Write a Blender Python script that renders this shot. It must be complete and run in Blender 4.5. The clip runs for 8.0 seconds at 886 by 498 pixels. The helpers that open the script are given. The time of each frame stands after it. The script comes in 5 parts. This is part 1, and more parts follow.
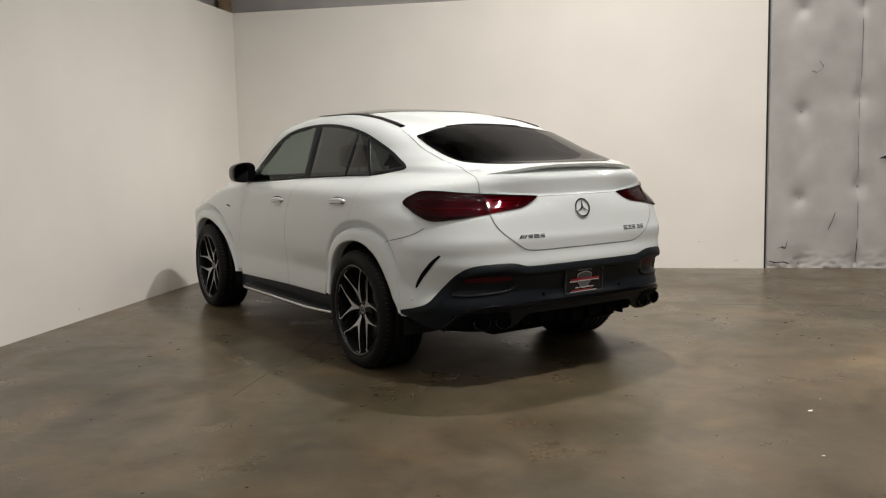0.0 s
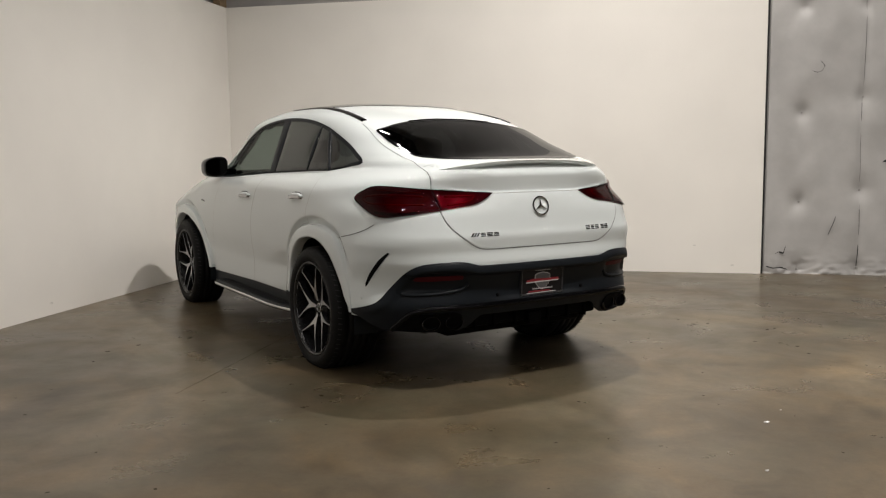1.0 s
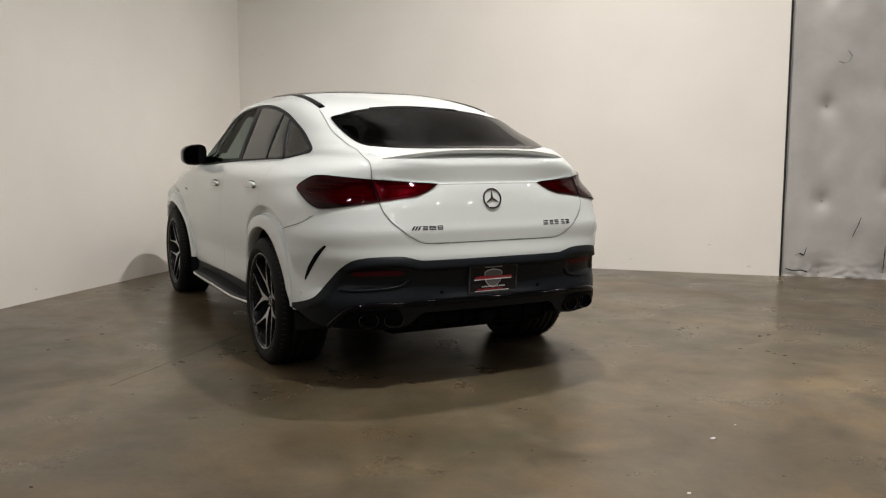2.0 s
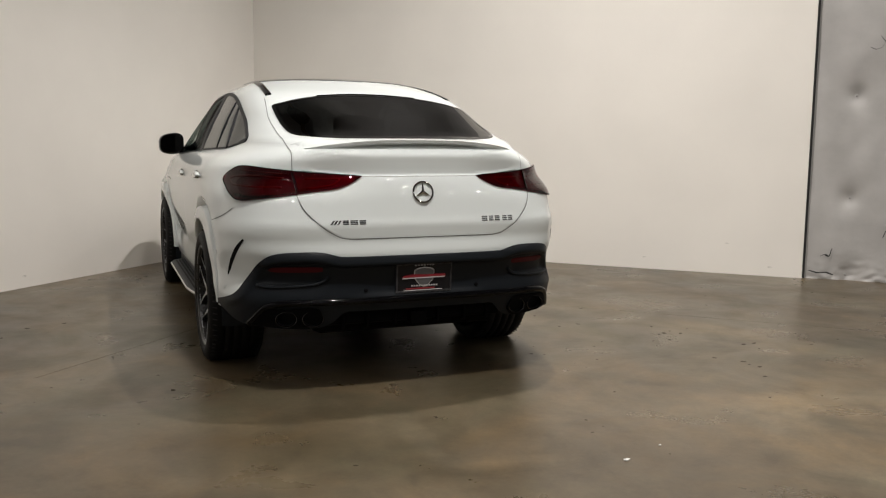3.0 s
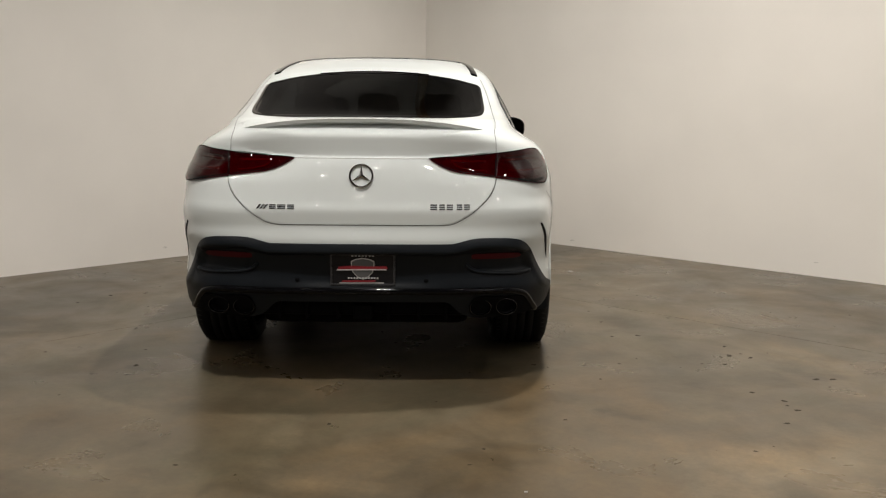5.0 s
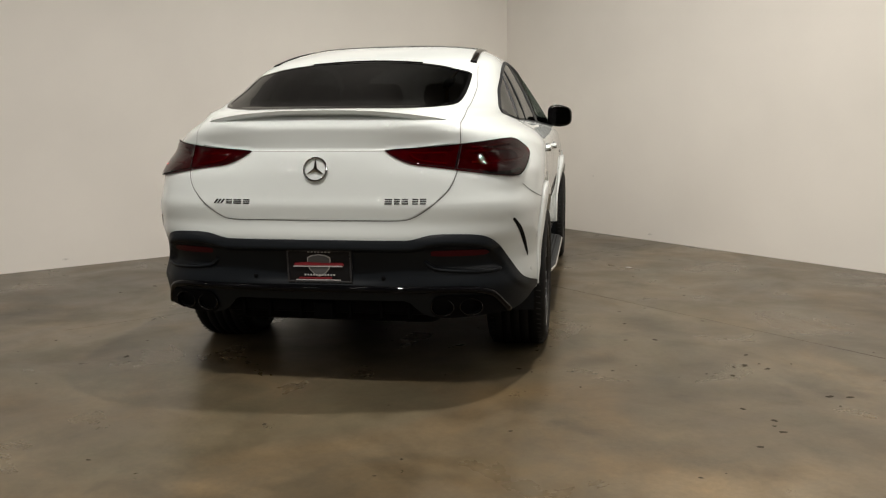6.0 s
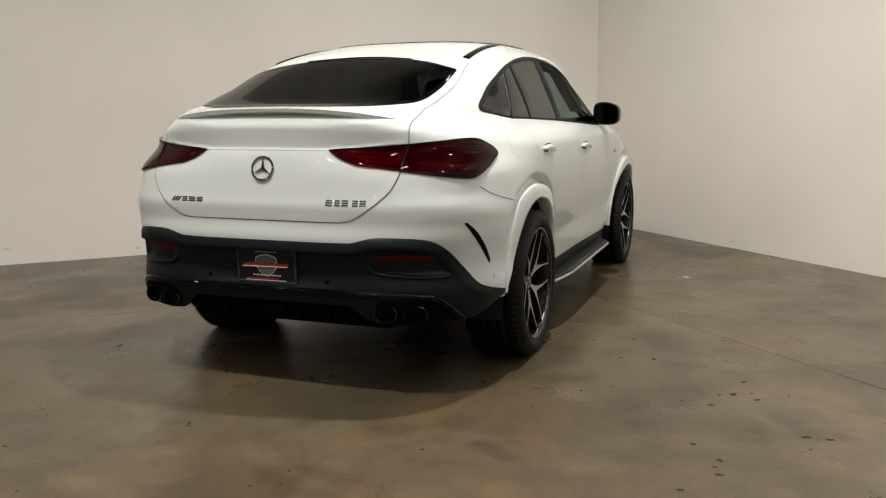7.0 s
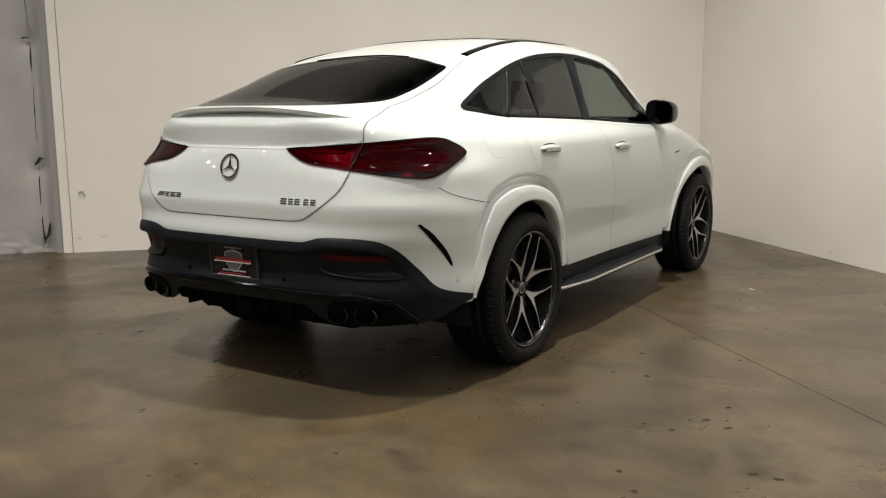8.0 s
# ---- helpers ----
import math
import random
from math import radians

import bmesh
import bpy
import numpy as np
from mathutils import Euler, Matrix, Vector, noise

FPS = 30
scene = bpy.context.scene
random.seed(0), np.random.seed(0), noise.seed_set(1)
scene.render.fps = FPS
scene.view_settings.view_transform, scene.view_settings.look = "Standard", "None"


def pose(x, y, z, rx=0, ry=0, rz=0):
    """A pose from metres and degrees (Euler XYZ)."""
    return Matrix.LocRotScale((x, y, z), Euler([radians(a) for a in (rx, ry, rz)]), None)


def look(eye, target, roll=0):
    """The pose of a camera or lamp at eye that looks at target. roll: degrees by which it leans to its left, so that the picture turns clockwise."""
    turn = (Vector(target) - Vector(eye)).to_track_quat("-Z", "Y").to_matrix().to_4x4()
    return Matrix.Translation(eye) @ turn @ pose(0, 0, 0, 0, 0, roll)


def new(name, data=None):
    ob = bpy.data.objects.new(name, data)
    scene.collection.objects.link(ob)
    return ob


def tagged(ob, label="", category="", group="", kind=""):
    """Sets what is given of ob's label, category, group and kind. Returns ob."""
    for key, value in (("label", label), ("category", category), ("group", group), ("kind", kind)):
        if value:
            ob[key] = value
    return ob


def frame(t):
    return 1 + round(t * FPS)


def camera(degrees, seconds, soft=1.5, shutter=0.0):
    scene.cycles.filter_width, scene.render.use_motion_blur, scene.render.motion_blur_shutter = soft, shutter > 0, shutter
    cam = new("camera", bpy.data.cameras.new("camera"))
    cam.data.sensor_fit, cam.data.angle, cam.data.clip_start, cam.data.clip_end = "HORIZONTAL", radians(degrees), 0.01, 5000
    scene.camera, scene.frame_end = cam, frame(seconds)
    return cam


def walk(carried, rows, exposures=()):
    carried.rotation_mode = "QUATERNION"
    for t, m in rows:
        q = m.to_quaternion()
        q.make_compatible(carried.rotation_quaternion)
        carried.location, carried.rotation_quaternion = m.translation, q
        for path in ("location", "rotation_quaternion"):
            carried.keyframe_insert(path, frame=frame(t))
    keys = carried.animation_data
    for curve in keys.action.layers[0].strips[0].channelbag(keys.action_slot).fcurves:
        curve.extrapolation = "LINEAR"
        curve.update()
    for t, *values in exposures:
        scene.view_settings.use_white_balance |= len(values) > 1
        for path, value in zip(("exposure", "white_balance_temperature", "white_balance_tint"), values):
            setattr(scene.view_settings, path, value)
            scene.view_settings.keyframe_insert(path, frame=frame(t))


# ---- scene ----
cam = camera(54.2, 8.0, 1.2)
PATH = [
    (0, (0.902, -5.996, 1.375), (0.525, -4.045, 1.151), -1.3),
    (0.5, (1.081, -5.912, 1.353), (0.675, -3.966, 1.134), -1.1),
    (1, (1.292, -5.75, 1.327), (0.853, -3.811, 1.108), -0.6),
    (2.5, (2.171, -5.086, 1.289), (1.51, -3.214, 1.048), 0.3),
    (3, (2.501, -4.811, 1.295), (1.752, -2.974, 1.042), 0.5),
    (3.5, (2.872, -4.504, 1.285), (1.98, -2.735, 1.018), 0.8),
    (4, (3.207, -4.153, 1.267), (2.147, -2.479, 0.995), 1.1),
    (5.5, (3.994, -3.055, 1.276), (2.517, -1.741, 0.975), -0.1),
    (6, (4.207, -2.626, 1.27), (2.617, -1.454, 0.959), -0.6),
    (6.5, (4.399, -2.169, 1.27), (2.706, -1.152, 0.954), -0.5),
    (7, (4.55, -1.699, 1.278), (2.765, -0.855, 0.959), -0.4),
    (7.5, (4.667, -1.225, 1.285), (2.802, -0.579, 0.958), -0.8),
    (8, (4.776, -0.765, 1.277), (2.857, -0.302, 0.955), -0.4),
]
walk(cam, [(t, look(eye, target, roll)) for t, eye, target, roll in PATH],
     [(0, 0.11, 6320, 12), (4.1, 0.07, 6320, 12), (5.4, 0.03, 6480, 11), (8, 0.15, 6500, 10)])

# ---- world and lamps ----
world = bpy.data.worlds.new("hall_gloom")
scene.world = world
world.use_nodes = True
world.node_tree.nodes["Background"].inputs[0].default_value = (0.9, 0.85, 0.78, 1)
world.node_tree.nodes["Background"].inputs[1].default_value = 0.008
CEIL = 6.2
WARM = (1.0, 0.94, 0.85)
# ceiling lamps: place, height, watts
LAMPS = [(0.69, 1.155, 5.8, 164), (2.15, -2.55, 5.8, 152)] + [(x, y, 5.8, w) for x, y, w in (
    (-1.9, 3.0, 18), (2.1, 3.2, 50), (4.6, 2.6, 58), (7.4, 2.2, 34), (-2.3, -0.9, 20), (2.9, -0.6, 5), (5.2, -0.4, 14), (7.8, 0.2, 26),
    (-2.0, -3.0, 22), (0.7, -2.4, 4), (5.6, -3.4, 12), (8.2, -3.0, 20), (-1.9, -5.8, 42), (0.8, -5.4, 4), (3.3, -6.0, 5), (6.0, -6.4, 6), (4.4, -4.8, 6), (-0.4, -4.3, 5))]
# the rows of small lamps that run on down the hall
LAMPS += [(0.4 + 3.1 * i + 0.9 * (k % 2) - 0.5 * k, -8.2 - 2.7 * k + 0.35 * i, 5.8, 16.0) for k in range(6) for i in range(-1 if k < 2 else 0, 5 if k < 4 else 6)]
LAMPS += [(10.6 + 3.0 * i, -5.6 + 3.2 * k, 5.8, 26.0) for i in range(3) for k in range(3)]


# ---- materials ----
def material(name, colour, rough=0.5, metal=0.0, coat=0.0, grain=0.0, scale=30.0, bump=0.0, bump_scale=60.0, ior=1.5, spec=0.5):
    m = bpy.data.materials.new(name)
    m.use_nodes = True
    n, l = m.node_tree.nodes, m.node_tree.links
    p = n["Principled BSDF"]
    p.inputs["Base Color"].default_value = (*colour, 1)
    p.inputs["Roughness"].default_value = rough
    p.inputs["Metallic"].default_value = metal
    p.inputs["Coat Weight"].default_value = coat
    p.inputs["Coat Roughness"].default_value = 0.02
    p.inputs["IOR"].default_value = ior
    p.inputs["Specular IOR Level"].default_value = spec
    if grain or bump:
        where = n.new("ShaderNodeTexCoord")
    if grain:
        t = n.new("ShaderNodeTexNoise")
        t.inputs["Scale"].default_value, t.inputs["Detail"].default_value = scale, 6
        l.new(where.outputs["Object"], t.inputs["Vector"])
        r = n.new("ShaderNodeMapRange")
        r.inputs["From Min"].default_value, r.inputs["From Max"].default_value = 0.3, 0.7
        r.inputs["To Min"].default_value, r.inputs["To Max"].default_value = 1 - grain, 1 + grain
        l.new(t.outputs["Fac"], r.inputs["Value"])
        mul = n.new("ShaderNodeVectorMath")
        mul.operation = "SCALE"
        mul.inputs[0].default_value = colour
        l.new(r.outputs["Result"], mul.inputs["Scale"])
        l.new(mul.outputs["Vector"], p.inputs["Base Color"])
        r2 = n.new("ShaderNodeMapRange")
        r2.inputs["To Min"].default_value, r2.inputs["To Max"].default_value = max(rough - 0.12, 0.02), min(rough + 0.12, 1)
        l.new(t.outputs["Fac"], r2.inputs["Value"])
        l.new(r2.outputs["Result"], p.inputs["Roughness"])
    if bump:
        t = n.new("ShaderNodeTexNoise")
        t.inputs["Scale"].default_value, t.inputs["Detail"].default_value = bump_scale, 4
        l.new(where.outputs["Object"], t.inputs["Vector"])
        b = n.new("ShaderNodeBump")
        b.inputs["Strength"].default_value, b.inputs["Distance"].default_value = bump, 0.01
        l.new(t.outputs["Fac"], b.inputs["Height"])
        l.new(b.outputs["Normal"], p.inputs["Normal"])
    return m


def tinted(name, colour, gloss_rough=0.02, ior=1.5, sheen=0.0):
    """A thin clear sheet of coloured glass: light goes straight through, and it mirrors as glass does."""
    m = bpy.data.materials.new(name)
    m.use_nodes = True
    n, l = m.node_tree.nodes, m.node_tree.links
    n.remove(n["Principled BSDF"])
    clear, gloss, mix, fres = n.new("ShaderNodeBsdfTransparent"), n.new("ShaderNodeBsdfGlossy"), n.new("ShaderNodeMixShader"), n.new("ShaderNodeFresnel")
    clear.inputs["Color"].default_value = (*colour, 1)
    gloss.inputs["Roughness"].default_value = gloss_rough
    fres.inputs["IOR"].default_value = ior
    mix.inputs["Fac"].default_value = sheen
    if not sheen:
        l.new(fres.outputs["Fac"], mix.inputs["Fac"])
    l.new(clear.outputs["BSDF"], mix.inputs[1])
    l.new(gloss.outputs["BSDF"], mix.inputs[2])
    l.new(mix.outputs["Shader"], n["Material Output"].inputs["Surface"])
    return m


def concrete():
    """Sealed grey-brown concrete: cloudy at arm's length, mottled, with fine pits and worn, less glossy patches."""
    m = bpy.data.materials.new("polished_concrete")
    m.use_nodes = True
    n, l = m.node_tree.nodes, m.node_tree.links
    p = n["Principled BSDF"]
    where = n.new("ShaderNodeTexCoord")

    def cloud(scale, detail, rough=0.55, warp=0.0):
        t = n.new("ShaderNodeTexNoise")
        t.inputs["Scale"].default_value, t.inputs["Detail"].default_value = scale, detail
        t.inputs["Roughness"].default_value, t.inputs["Distortion"].default_value = rough, warp
        l.new(where.outputs["Object"], t.inputs["Vector"])
        return t.outputs["Fac"]

    def ramp(src, *stops):
        r = n.new("ShaderNodeValToRGB")
        while len(r.color_ramp.elements) < len(stops):
            r.color_ramp.elements.new(0.5)
        for e, (at, c) in zip(r.color_ramp.elements, stops):
            e.position, e.color = at, (*c, 1)
        l.new(src, r.inputs["Fac"])
        return r.outputs["Color"]

    def blend(kind, fac, a, b):
        x = n.new("ShaderNodeMixRGB")
        x.blend_type = kind
        x.inputs["Fac"].default_value = fac
        l.new(a, x.inputs[1]), l.new(b, x.inputs[2])
        return x.outputs["Color"]

    big = ramp(cloud(0.55, 5, 0.55, 0.6), (0.30, (0.0465, 0.0358, 0.0215)), (0.5, (0.081, 0.0632, 0.0395)), (0.72, (0.129, 0.103, 0.067)))
    mid = ramp(cloud(2.6, 8, 0.6, 0.8), (0.30, (0.60, 0.58, 0.54)), (0.48, (0.93, 0.93, 0.91)), (0.60, (1.04, 1.03, 1.0)), (0.76, (1.38, 1.34, 1.26)))
    fine = ramp(cloud(38, 8, 0.7), (0.3, (0.82, 0.82, 0.82)), (0.7, (1.12, 1.12, 1.12)))
    speck = ramp(cloud(7.5, 10, 0.72, 0.4), (0.34, (0.84, 0.82, 0.79)), (0.52, (1, 1, 1)), (0.72, (1.15, 1.14, 1.12)))
    pits = ramp(cloud(9, 3, 0.5), (0.20, (0.5, 0.48, 0.45)), (0.27, (1, 1, 1)))
    tan = ramp(cloud(1.1, 7, 0.62, 1.2), (0.36, (0.90, 0.97, 0.98)), (0.50, (1, 1, 1)), (0.66, (1.20, 1.10, 0.96)))
    c = blend("MULTIPLY", 1.0, big, mid)
    c = blend("MULTIPLY", 1.0, c, tan)
    c = blend("MULTIPLY", 1.0, c, fine)
    c = blend("MULTIPLY", 1.0, c, speck)
    c = blend("MULTIPLY", 0.8, c, pits)
    # soft stains and two broad dimmed areas: place, half length, half width, turn, tint at the middle
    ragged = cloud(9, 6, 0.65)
    for x, y, long, wide, turn, tint in STAINS_AND_DIMMING:
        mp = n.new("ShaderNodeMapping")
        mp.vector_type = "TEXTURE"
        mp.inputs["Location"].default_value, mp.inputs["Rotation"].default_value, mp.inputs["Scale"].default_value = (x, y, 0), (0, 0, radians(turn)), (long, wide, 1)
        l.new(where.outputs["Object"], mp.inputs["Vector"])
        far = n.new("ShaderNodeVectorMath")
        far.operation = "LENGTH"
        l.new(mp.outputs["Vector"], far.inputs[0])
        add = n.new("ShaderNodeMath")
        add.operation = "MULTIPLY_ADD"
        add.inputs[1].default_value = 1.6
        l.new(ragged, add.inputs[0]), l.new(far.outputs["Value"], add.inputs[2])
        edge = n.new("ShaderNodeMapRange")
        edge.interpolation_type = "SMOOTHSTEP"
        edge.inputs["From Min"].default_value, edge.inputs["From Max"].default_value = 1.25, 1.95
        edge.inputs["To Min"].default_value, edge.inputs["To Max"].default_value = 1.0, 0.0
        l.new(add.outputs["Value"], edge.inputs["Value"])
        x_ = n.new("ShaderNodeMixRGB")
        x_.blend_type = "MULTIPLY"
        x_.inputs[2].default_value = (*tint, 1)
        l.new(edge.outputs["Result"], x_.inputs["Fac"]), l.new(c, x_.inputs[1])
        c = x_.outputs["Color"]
    l.new(c, p.inputs["Base Color"])
    p.inputs["Specular IOR Level"].default_value = 0.4
    r = n.new("ShaderNodeMapRange")
    r.inputs["From Min"].default_value, r.inputs["From Max"].default_value = 0.3, 0.7
    r.inputs["To Min"].default_value, r.inputs["To Max"].default_value = 0.23, 0.42
    l.new(cloud(1.7, 7, 0.6, 0.5), r.inputs["Value"])
    l.new(r.outputs["Result"], p.inputs["Roughness"])
    b = n.new("ShaderNodeBump")
    b.inputs["Strength"].default_value, b.inputs["Distance"].default_value = 0.12, 0.004
    l.new(cloud(14, 8, 0.65), b.inputs["Height"])
    l.new(b.outputs["Normal"], p.inputs["Normal"])
    return m


# First two darken the floor colour behind the car, standing in for weaker lamplight.
STAINS_AND_DIMMING = ((0.05, -1.75, 1.05, 0.72, 20, (0.86, 0.85, 0.83)), (0.85, -1.70, 0.72, 0.46, -30, (0.88, 0.88, 0.85)), (-0.50, -2.21, 0.10, 0.065, 25, (0.66, 0.64, 0.66)), (2.24, 0.98, 0.09, 0.055, 50, (0.66, 0.62, 0.60)), (2.31, 1.09, 0.07, 0.05, 20, (0.70, 0.66, 0.64)),
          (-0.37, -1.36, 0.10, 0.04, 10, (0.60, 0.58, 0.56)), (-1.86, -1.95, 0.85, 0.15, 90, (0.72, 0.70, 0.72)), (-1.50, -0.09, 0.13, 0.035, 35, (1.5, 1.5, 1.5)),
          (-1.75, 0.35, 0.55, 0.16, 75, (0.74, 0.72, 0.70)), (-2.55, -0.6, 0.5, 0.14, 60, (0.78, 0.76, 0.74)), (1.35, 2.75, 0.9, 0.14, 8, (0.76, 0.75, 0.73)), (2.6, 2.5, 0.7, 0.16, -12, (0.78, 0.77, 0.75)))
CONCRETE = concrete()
WALL = material("white_wall_paint", (0.80, 0.77, 0.72), 0.75, grain=0.03, scale=1.2, bump=0.06, bump_scale=90)
QUILT = material("grey_vinyl_insulation", (0.42, 0.41, 0.40), 0.42, grain=0.10, scale=3.0, bump=0.35, bump_scale=5)
STEEL = material("dull_grey_steel", (0.30, 0.29, 0.28), 0.5, 0.3, grain=0.15, scale=8)
TIMBER = material("bare_timber", (0.30, 0.21, 0.12), 0.7, grain=0.2, scale=12)
CEILING = material("unseen_hall_ceiling", (0.07, 0.065, 0.06), 0.8, grain=0.1, scale=2)
HALLWALL = material("unseen_hall_wall", (0.24, 0.225, 0.205), 0.8, grain=0.1, scale=1)
PAINT = material("white_car_paint", (0.63, 0.67, 0.668), 0.6, coat=1.0, grain=0.012, scale=3, spec=0.2)
BLACK = material("satin_black_plastic", (0.0058, 0.0078, 0.0105), 0.46, grain=0.2, scale=200, bump=0.05, bump_scale=900, spec=0.18)
GLOSS = material("gloss_black_trim", (0.003, 0.003, 0.0035), 0.07)
RUBBER = material("black_tyre_rubber", (0.005, 0.005, 0.005), 0.65, grain=0.25, scale=60, bump=0.1, bump_scale=400, spec=0.2)
# dark of open gaps, also laid on as shade above the door handles
GAP = material("dark_gap_and_shade", (0.02, 0.02, 0.02), 0.9)
CHROME = material("bright_chrome", (0.42, 0.42, 0.42), 0.07, 1.0)
# Darker copy of BLACK; mostly stands for shade under and inside the bumper.
SHADE = material("matt_and_shaded_black", (0.002, 0.002, 0.0025), 0.7, grain=0.2, scale=150, spec=0.06)
FRAME = material("dark_satin_frame", (0.030, 0.030, 0.033), 0.30, grain=0.1, scale=80, spec=0.4)
DEEP = material("deep_gloss_black", (0.002, 0.002, 0.0025), 0.05, spec=0.14)
TIPS = material("black_chrome", (0.07, 0.07, 0.075), 0.14, 1.0)
BRUSHED = material("satin_metal", (0.68, 0.68, 0.67), 0.3, 1.0, grain=0.06, scale=80)
RIMGREY = material("dark_grey_wheel_paint", (0.008, 0.008, 0.009), 0.3, 0.0, coat=0.3, grain=0.1, scale=90)
MACHINED = material("machined_alloy", (0.50, 0.50, 0.51), 0.36, 0.75, grain=0.05, scale=150)
IRON = material("brake_disc_iron", (0.05, 0.05, 0.05), 0.4, 0.9, grain=0.15, scale=60)
CABIN = material("black_cabin_cloth", (0.018, 0.017, 0.017), 0.8, grain=0.2, scale=60)
LEATHER = material("black_seat_leather", (0.022, 0.021, 0.021), 0.45, grain=0.15, scale=50, bump=0.1, bump_scale=200)
GLASS = tinted("tinted_window_glass", (0.31, 0.36, 0.345), sheen=0.07)
DARKGLASS = tinted("dark_privacy_glass", (0.060, 0.069, 0.070), ior=1.48)
CLEARGLASS = tinted("clear_windscreen_glass", (0.66, 0.72, 0.69), sheen=0.05)
REARGLASS = tinted("dark_rear_glass", (0.026, 0.027, 0.030), ior=1.27)
REDGLASS = tinted("red_lamp_lens", (0.40, 0.036, 0.085), ior=1.36)
LAMPBED = material("dark_red_lamp_bed", (0.11, 0.012, 0.027), 0.35, grain=0.3, scale=25)
GUIDE = material("red_light_guide", (0.26, 0.03, 0.04), 0.25)
CLEARBIT = material("smoked_reversing_lens", (0.03, 0.026, 0.028), 0.15)
REFLECT = material("dull_red_reflector", (0.060, 0.003, 0.006), 0.5, spec=0.15, bump=0.2, bump_scale=300)
PLATE = material("black_plate", (0.008, 0.008, 0.010), 0.22, spec=0.25)
PLATERED = material("plate_red", (0.20, 0.012, 0.02), 0.35)
PLATEGREY = material("plate_grey", (0.09, 0.09, 0.094), 0.35)
WHITEPRINT = material("plate_white", (0.50, 0.49, 0.49), 0.4)
CHROMEDARK = material("dark_chrome", (0.12, 0.12, 0.125), 0.22, 1.0)
# near-black tint stands for the dark surroundings the wing mirrors reflect
MIRROR = material("mirror_dark_reflection", (0.03, 0.03, 0.032), 0.02, 1.0)
# Lighter copy of GAP: shut lines that catch light, and the partition end's shade.
SEAM = material("grey_gap_and_shade", (0.30, 0.295, 0.285), 0.9)
STAIN = material("dark_floor_stain", (0.030, 0.024, 0.016), 0.7, grain=0.3, scale=40, spec=0.2)
SMUDGE = material("faint_floor_smudge", (0.050, 0.040, 0.028), 0.5, grain=0.3, scale=30, spec=0.3)
SCUFF = material("grey_wall_scuff", (0.66, 0.635, 0.59), 0.8, grain=0.25, scale=60)


# ---- helpers for meshes ----
def mesh_object(name, verts, faces, mat, parent=None, label="", smooth_faces=True):
    me = bpy.data.meshes.new(name)
    me.from_pydata([tuple(float(c) for c in v) for v in verts], [], [tuple(int(i) for i in f) for f in faces])
    me.materials.append(mat)
    me.polygons.foreach_set("use_smooth", [smooth_faces] * len(me.polygons))
    me.update()
    ob = new(name, me)
    if parent:
        ob.parent = parent
    if label:
        ob["label"] = label
    return ob


def part(name, bm, mat, parent=None, label="", smooth_faces=False):
    me = bpy.data.meshes.new(name)
    for f in bm.faces:
        f.smooth = smooth_faces
    bm.to_mesh(me)
    bm.free()
    me.materials.append(mat)
    ob = new(name, me)
    if parent:
        ob.parent = parent
    if label:
        ob["label"] = label
    return ob


def box(bm, lo, hi, bevel=0.0, m=None):
    """A box from corner to corner, edges rounded by bevel, turned and moved by m."""
    r = bmesh.ops.create_cube(bm, size=1)
    c, s = [(a + b) / 2 for a, b in zip(lo, hi)], [b - a for a, b in zip(lo, hi)]
    bmesh.ops.transform(bm, matrix=(m or Matrix()) @ Matrix.LocRotScale(c, None, s), verts=r["verts"])
    if bevel:
        edges = list({e for v in r["verts"] for e in v.link_edges})
        bmesh.ops.bevel(bm, geom=edges, offset=bevel, segments=2, affect="EDGES", profile=0.5)


def boxed(name, lo, hi, mat, parent=None, bevel=0.0, label=""):
    bm = bmesh.new()
    box(bm, lo, hi, bevel)
    return part(name, bm, mat, parent, label)


def lathe(bm, profile, steps, m=None, close=False):
    """Turns a (radius, height) profile round the z axis."""
    rings = []
    for r, h in profile:
        rings.append([bm.verts.new((m or Matrix()) @ Vector((r * math.cos(2 * math.pi * i / steps), r * math.sin(2 * math.pi * i / steps), h))) for i in range(steps)])
    for a, b in zip(rings, rings[1:] + ([rings[0]] if close else [])):
        for i in range(steps):
            j = (i + 1) % steps
            bm.faces.new((a[i], a[j], b[j], b[i]))
    return rings


# ---- the hall ----
WX, NY, TOP = -3.56, 4.055, 3.09
bm = bmesh.new()
box(bm, (-8, -26, -0.25), (24, 8, -0.005))
floor = tagged(part("floor", bm, SMUDGE), "sealed grey-brown concrete floor with stains and saw-cut joints", "floor", kind="structure")
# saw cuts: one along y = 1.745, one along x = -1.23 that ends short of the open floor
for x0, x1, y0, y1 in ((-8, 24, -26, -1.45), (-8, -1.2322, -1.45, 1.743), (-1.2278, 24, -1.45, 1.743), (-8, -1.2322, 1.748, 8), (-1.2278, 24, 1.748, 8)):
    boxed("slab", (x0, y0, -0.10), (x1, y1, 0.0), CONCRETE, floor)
tagged(boxed("wall_north", (WX - 0.12, NY, -0.004), (2.59, NY + 0.12, TOP), WALL, bevel=0.003), "smooth white-painted partition wall behind the car", "wall", kind="structure")
tagged(boxed("wall_west", (WX - 0.12, -2.206, -0.004), (WX, NY - 0.002, TOP), WALL, bevel=0.003), "smooth white-painted partition wall beside the car", "wall", kind="structure")
tagged(boxed("trim_west", (WX - 0.13, -2.288, 0.0), (WX + 0.004, -2.211, TOP), WALL, bevel=0.004), "white upright board closing the partition's end", "trim", kind="structure")
